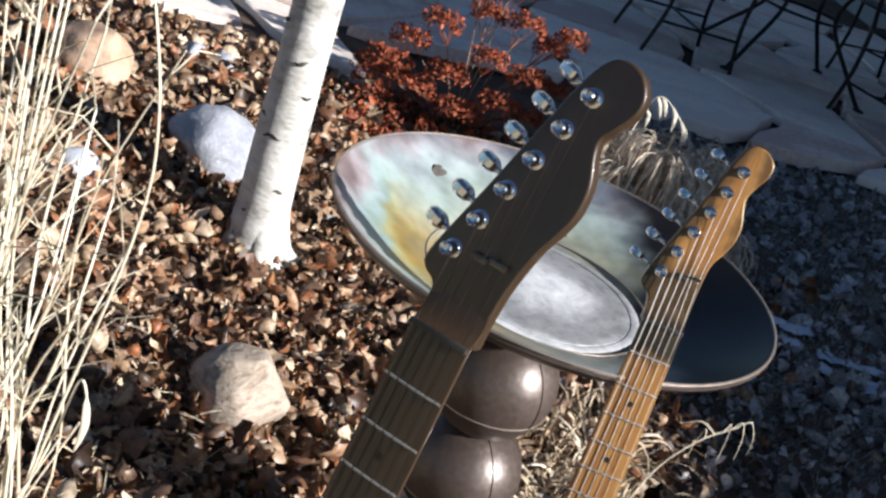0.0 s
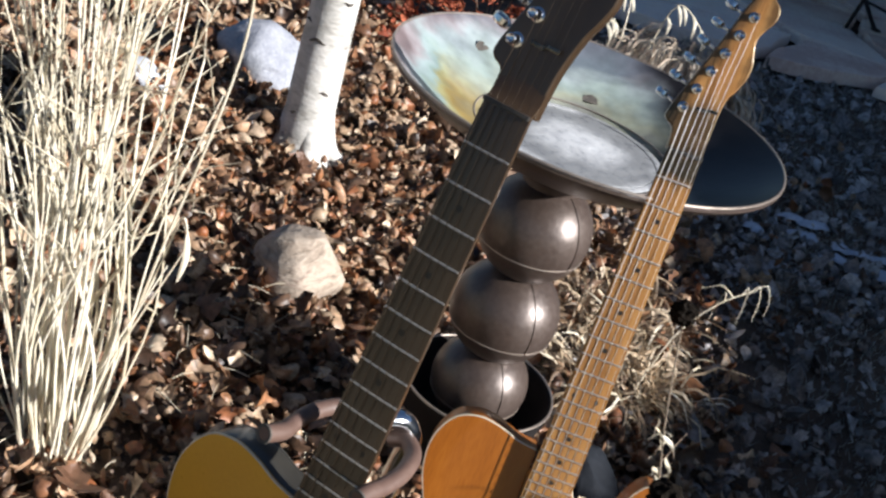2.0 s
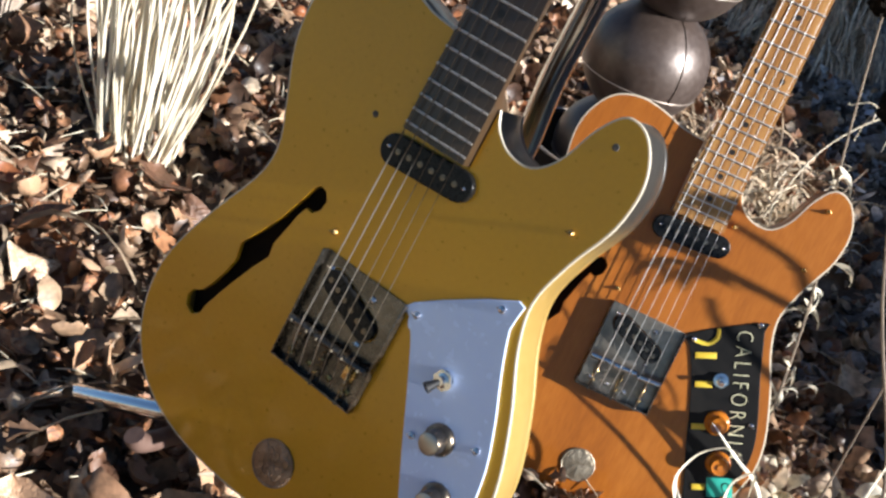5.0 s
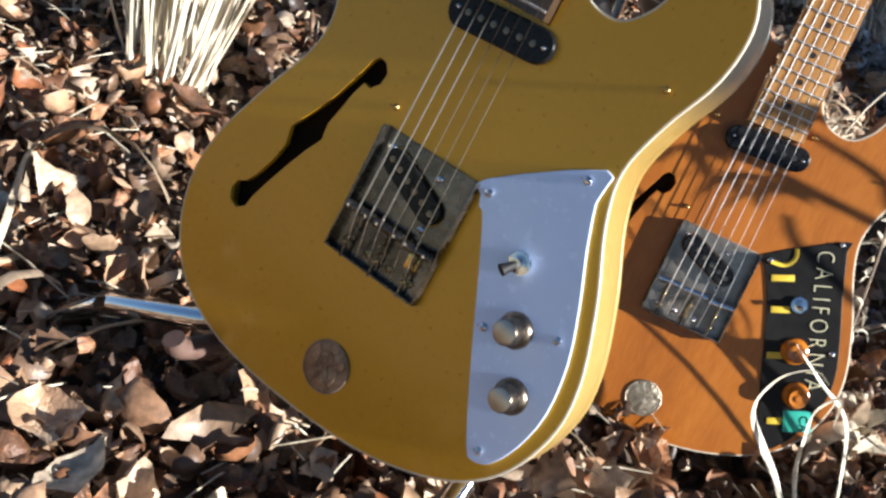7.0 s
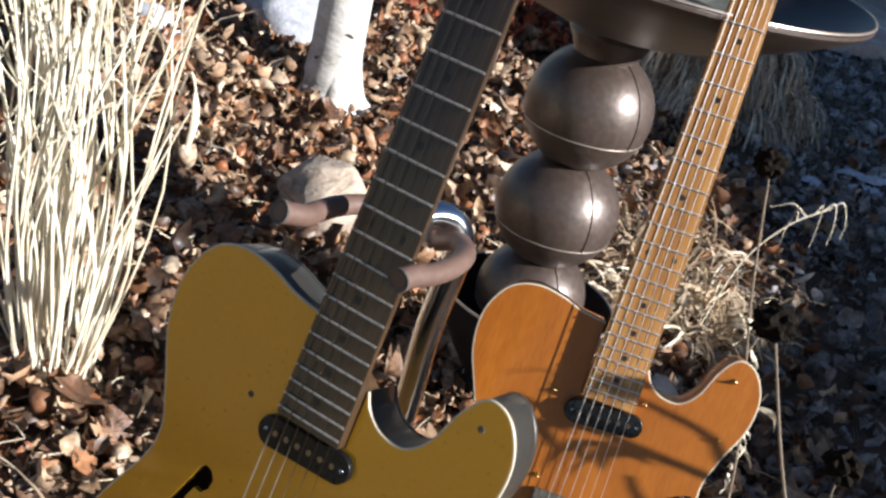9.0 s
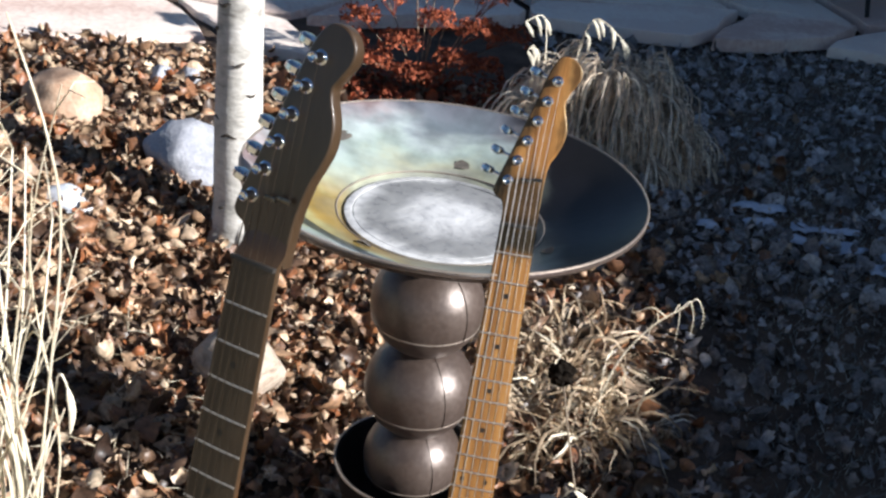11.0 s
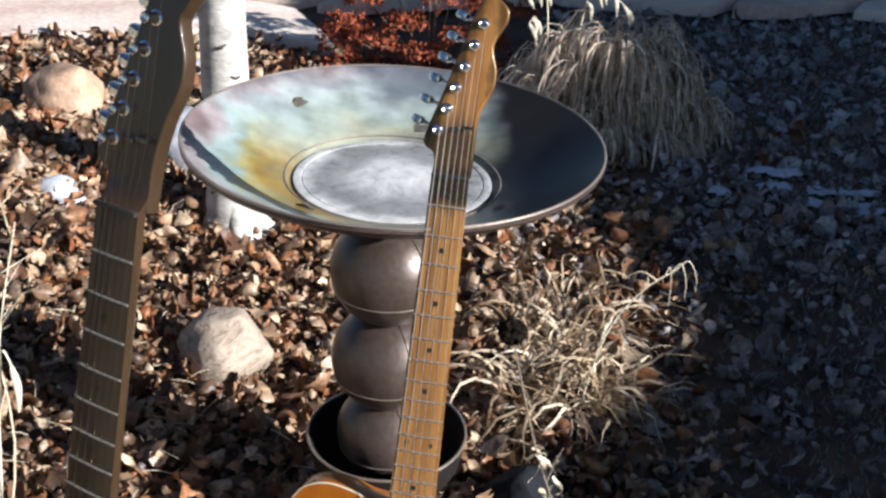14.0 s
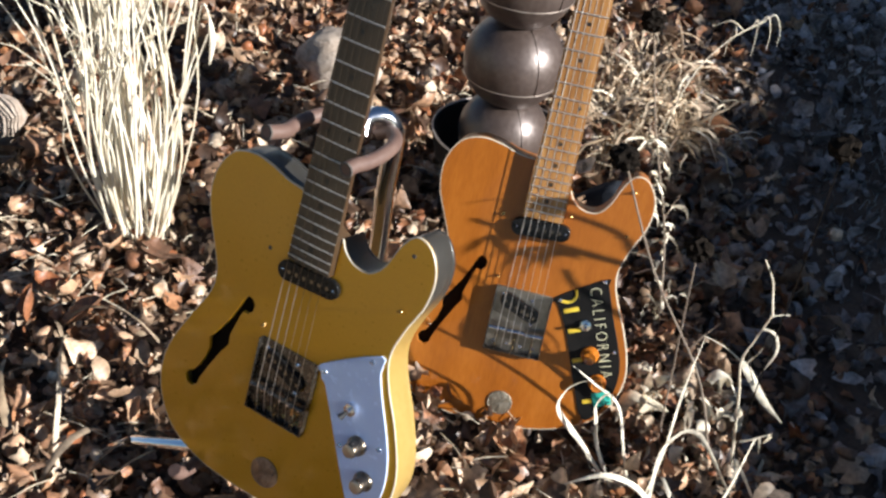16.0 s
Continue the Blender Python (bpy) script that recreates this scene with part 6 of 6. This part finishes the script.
def litter(name, count, region, size, mat, label, seed, lift=0.035, dense=None):
    rng = np.random.default_rng(seed)
    shapes = leaf_shapes()
    V, F = [], []
    k = 0
    x0, x1, y0, y1 = region
    made = 0
    u = np.linspace(-1, 1, 5)
    n = 7
    s = np.linspace(0, 1, n) - 0.5
    quads = [(5 * i + j, 5 * i + j + 1, 5 * i + j + 6, 5 * i + j + 5) for i in range(n - 1) for j in range(4)]
    while made < count:
        x, y = rng.uniform(x0, x1) + rng.normal(0, 0.03 * (x1 - x0)), rng.uniform(y0, y1) + rng.normal(0, 0.03 * (y1 - y0))
        if dense and rng.random() > dense(x, y):
            made += 0.2
            continue
        made += 1
        widths, fold, curl = shapes[rng.integers(len(shapes))]
        L = size * min(rng.lognormal(-0.08, 0.38), 2.1)
        fold *= rng.uniform(0.3, 1.9)
        curl = curl * rng.uniform(0.3, 1.9) + 0.06
        w = np.array(widths)[:, None] * L * rng.uniform(0.75, 1.2) * rng.uniform(0.82, 1.18, (n, 2))[:, [0, 0, 0, 1, 1]]
        bend = curl * s
        cx, cz = L * np.sin(bend) / curl, L * (1 - np.cos(bend)) / curl
        cup = fold * np.abs(u)
        P = np.empty((n, 5, 3))
        P[:, :, 0] = cx[:, None] + 0.07 * L * (rng.random((n, 5)) - 0.5)
        P[:, :, 1] = w * np.sin(cup + 1e-4) / (cup + 1e-4) * u
        P[:, :, 2] = cz[:, None] + w * np.abs(u) * np.sin(cup * 0.8) + 0.06 * L * (rng.random((n, 5)) - 0.5)
        P = P.reshape(-1, 3)
        e = Euler((rng.normal(0, 0.68) + (math.pi if rng.random() < 0.45 else 0), rng.normal(0, 0.62), rng.uniform(0, 6.283)))
        P = P @ np.array(e.to_matrix()).T
        P[:, 2] -= P[:, 2].min() * 0.75
        P += (x, y, ground_height(x, y) - 0.006 + lift * rng.random() ** 1.6)
        V.append(P)
        F.append(np.array(quads) + k)
        k += 5 * n
    me = bpy.data.meshes.new("litter")
    me.from_pydata(np.concatenate(V).tolist(), [], np.concatenate(F).tolist())
    me.polygons.foreach_set("use_smooth", [True] * len(me.polygons))
    ob = part(name, me, mat)
    return tagged(ob, label, "leaves", kind="stuff")


def shade_side(x, y):
    """Leaves lie thick under the bed's plants and thin out over the lawn to the east."""
    return 1.0 - 0.95 * step(x - 0.64 + 0.05 * math.sin(3 * y), 0.0, 0.30)


litter("leaf_litter", 27000, (-1.25, 1.0, -0.55, 2.2), 0.032, LEAVES, "deep litter of dry brown and tan leaves", 71, 0.045, shade_side)
litter("leaf_litter", 10500, (-2.6, 1.6, 1.6, 3.04), 0.039, LEAVES, "fallen leaves between the rocks and the patio", 72, 0.035, shade_side)
litter("leaf_litter", 5200, (0.85, 3.4, 1.75, 3.95), 0.036, FROST_LIT_LEAVES, "frosted grey-brown leaves on the lawn, lightened for its brighter shade", 73, 0.015)
litter("leaf_litter", 4600, (0.55, 2.2, -0.3, 2.1), 0.034, SHADE_LEAVES, "grey leaves at the lawn's edge, shade put into their colour", 76, 0.03)
litter("leaf_litter", 4000, (-2.6, -1.15, -0.4, 1.8), 0.046, LEAVES, "leaves at the far side of the bed", 74, 0.035)
litter("sedum_litter", 900, (-0.05, 0.66, 2.62, 3.12), 0.030, SEDUM, "rust-red fallen leaves under the sedum", 79, 0.07)
litter("leaf_heap", 620, (0.455, 0.62, 0.15, 0.44), 0.023, LEAVES, "heap of curled leaves beside the amber guitar", 75, 0.09)

litter("leaf_crumbs", 6500, (-0.75, 0.68, -0.35, 0.75), 0.013, LEAVES, "crumbled leaf fragments between the fallen leaves", 77, 0.05)


def leaf_mesh(rng, widths, fold, curl):
    """One curled leaf, one metre long, with a thin stalk's taper at either end."""
    n = len(widths)
    u = np.linspace(-1, 1, 5)
    s = np.linspace(0, 1, n) - 0.5
    w = np.array(widths)[:, None] * rng.uniform(0.8, 1.15, (n, 2))[:, [0, 0, 0, 1, 1]]
    cup = fold * np.abs(u)
    P = np.empty((n, 5, 3))
    P[:, :, 0] = (np.sin(curl * s) / curl)[:, None] + 0.08 * (rng.random((n, 5)) - 0.5)
    P[:, :, 1] = w * np.sin(cup + 1e-4) / (cup + 1e-4) * u + (0.06 * np.sin(5 * s))[:, None]
    P[:, :, 2] = ((1 - np.cos(curl * s)) / curl)[:, None] + w * np.abs(u) * np.sin(cup * 0.8) + 0.05 * (rng.random((n, 5)) - 0.5)
    me = bpy.data.meshes.new("leaf")
    me.from_pydata(P.reshape(-1, 3).tolist(), [], [(5 * i + j, 5 * i + j + 1, 5 * i + j + 6, 5 * i + j + 5) for i in range(n - 1) for j in range(4)])
    me.polygons.foreach_set("use_smooth", [True] * len(me.polygons))
    me.materials.append(LOOSE_LEAF)
    return me


def loose_leaves(label, count, region, seed):
    """Single leaves lying on top of the litter, each one an object."""
    rng = np.random.default_rng(seed)
    x0, x1, y0, y1 = region
    heap = thing("loose_leaves", at((x0 + x1) / 2, (y0 + y1) / 2, 0), label, "leaves")
    back = heap.matrix_basis.inverted()
    meshes = [leaf_mesh(rng, widths, fold * rng.uniform(0.5, 1.6), curl * rng.uniform(0.6, 1.5) + 0.07) for widths, fold, curl in leaf_shapes() * 3]
    for _ in range(count):
        x, y = rng.uniform(x0, x1), rng.uniform(y0, y1)
        size = 0.040 * min(rng.lognormal(0.0, 0.3), 1.8)
        turn = Euler((rng.normal(0, 0.5) + (math.pi if rng.random() < 0.4 else 0), rng.normal(0, 0.45), rng.uniform(0, 6.283)))
        leaf = new("leaf", meshes[rng.integers(len(meshes))])
        leaf.parent = heap
        leaf.matrix_basis = back @ Matrix.LocRotScale((x, y, ground_height(x, y) + rng.uniform(0.024, 0.044)), turn, (size, size, size))


loose_leaves("loose curled brown leaves on the litter by the gold guitar", 210, (-0.62, -0.02, -0.22, 0.50), 95)
loose_leaves("loose tan leaves before the amber guitar", 90, (0.10, 0.62, -0.12, 0.26), 96)
loose_leaves("loose dry leaves round the boulders", 200, (-0.80, 0.18, 0.62, 1.75), 97)


def chaff():
    """Short bits of straw and stalk strewn over the leaves."""
    rng = random.Random(78)
    pieces = []
    for _ in range(650):
        x, y = rng.uniform(-0.9, 0.65), rng.uniform(-0.35, 1.3)
        a, t, L = rng.uniform(0, 6.283), rng.gauss(0, 0.25), rng.uniform(0.02, 0.09)
        p = Vector((x, y, ground_height(x, y) + rng.uniform(0.018, 0.045)))
        d = Vector((math.cos(a), math.sin(a), t)) * L
        pieces.append(sweep([p, p + d * 0.5 + Vector((0, 0, 0.004)), p + d], [0.0008, 0.0010, 0.0005], 4))
    tagged(part("straw_bits", joined(pieces), STRAW), "bits of pale straw strewn over the leaves", "straw", kind="stuff")


chaff()


def lawn():
    rng = np.random.default_rng(81)
    V, F = [], []
    k = 0
    for _ in range(60000):
        x, y = rng.uniform(0.75, 3.6) + abs(rng.normal(0, 0.25)), rng.uniform(-0.3, 4.1) - abs(rng.normal(0, 0.2))
        if rng.random() > step(x - 0.05 * math.sin(4 * y), 0.75, 1.25):
            continue
        h, a, b = rng.uniform(0.012, 0.034), rng.uniform(0, 6.283), rng.uniform(0, 6.283)
        z = ground_height(x, y) - 0.003
        w = 0.0016
        dx, dy = w * math.cos(a), w * math.sin(a)
        lx, ly = h * 0.6 * math.cos(b), h * 0.6 * math.sin(b)
        V += [(x - dx, y - dy, z), (x + dx, y + dy, z), (x + lx, y + ly, z + h)]
        F.append((k, k + 1, k + 2))
        k += 3
    me = bpy.data.meshes.new("lawn")
    me.from_pydata(V, [], F)
    tagged(part("lawn", me, LAWN), "short dull winter lawn in house shade", "grass", kind="stuff")


lawn()

SNOW = material("old_snow", [(0.40, 0.45, 0.55), (0.58, 0.64, 0.75)], 0.6, scale=25, fine=140, bump=0.5, fine_bump=0.6)


def snow_patch(x, y, sx, sy, seed):
    """A thin ragged remnant of snow."""
    bm = bmesh.new()
    n, m = 28, 5
    g = ground_height(x, y)
    mid = bm.verts.new((0, 0, 0.014))
    rings = []
    for j in range(1, m + 1):
        ring = []
        for i in range(n):
            a = 2 * math.pi * i / n
            edge = 1 + 0.55 * noise.noise((2.1 * math.cos(a), 2.1 * math.sin(a), seed)) + 0.3 * noise.noise((6 * math.cos(a), 6 * math.sin(a), seed))
            r = j / m * edge
            px, py = sx * r * math.cos(a), sy * r * math.sin(a)
            h = ground_height(x + px, y + py) - g + 0.008 * (1 - (j / m) ** 2) + 0.007 * noise.noise((px * 40, py * 40, seed)) - 0.004 * (j == m)
            ring.append(bm.verts.new((px, py, h)))
        rings.append(ring)
    for i in range(n):
        bm.faces.new((mid, rings[0][i], rings[0][(i + 1) % n]))
        for a, b in zip(rings, rings[1:]):
            bm.faces.new((a[i], b[i], b[(i + 1) % n], a[(i + 1) % n]))
    ob = part("snow_patch", bm, SNOW, place=at(x, y, g + 0.016))
    return tagged(ob, "thin ragged patch of old snow on the lawn", "snow", "old snow patches")


snow_rnd = random.Random(91)
for i in range(14):
    snow_patch(1.44 + snow_rnd.gauss(0, 0.13), 2.07 + snow_rnd.gauss(0, 0.11), snow_rnd.uniform(0.020, 0.055), snow_rnd.uniform(0.012, 0.026), 3.7 * i + 1)
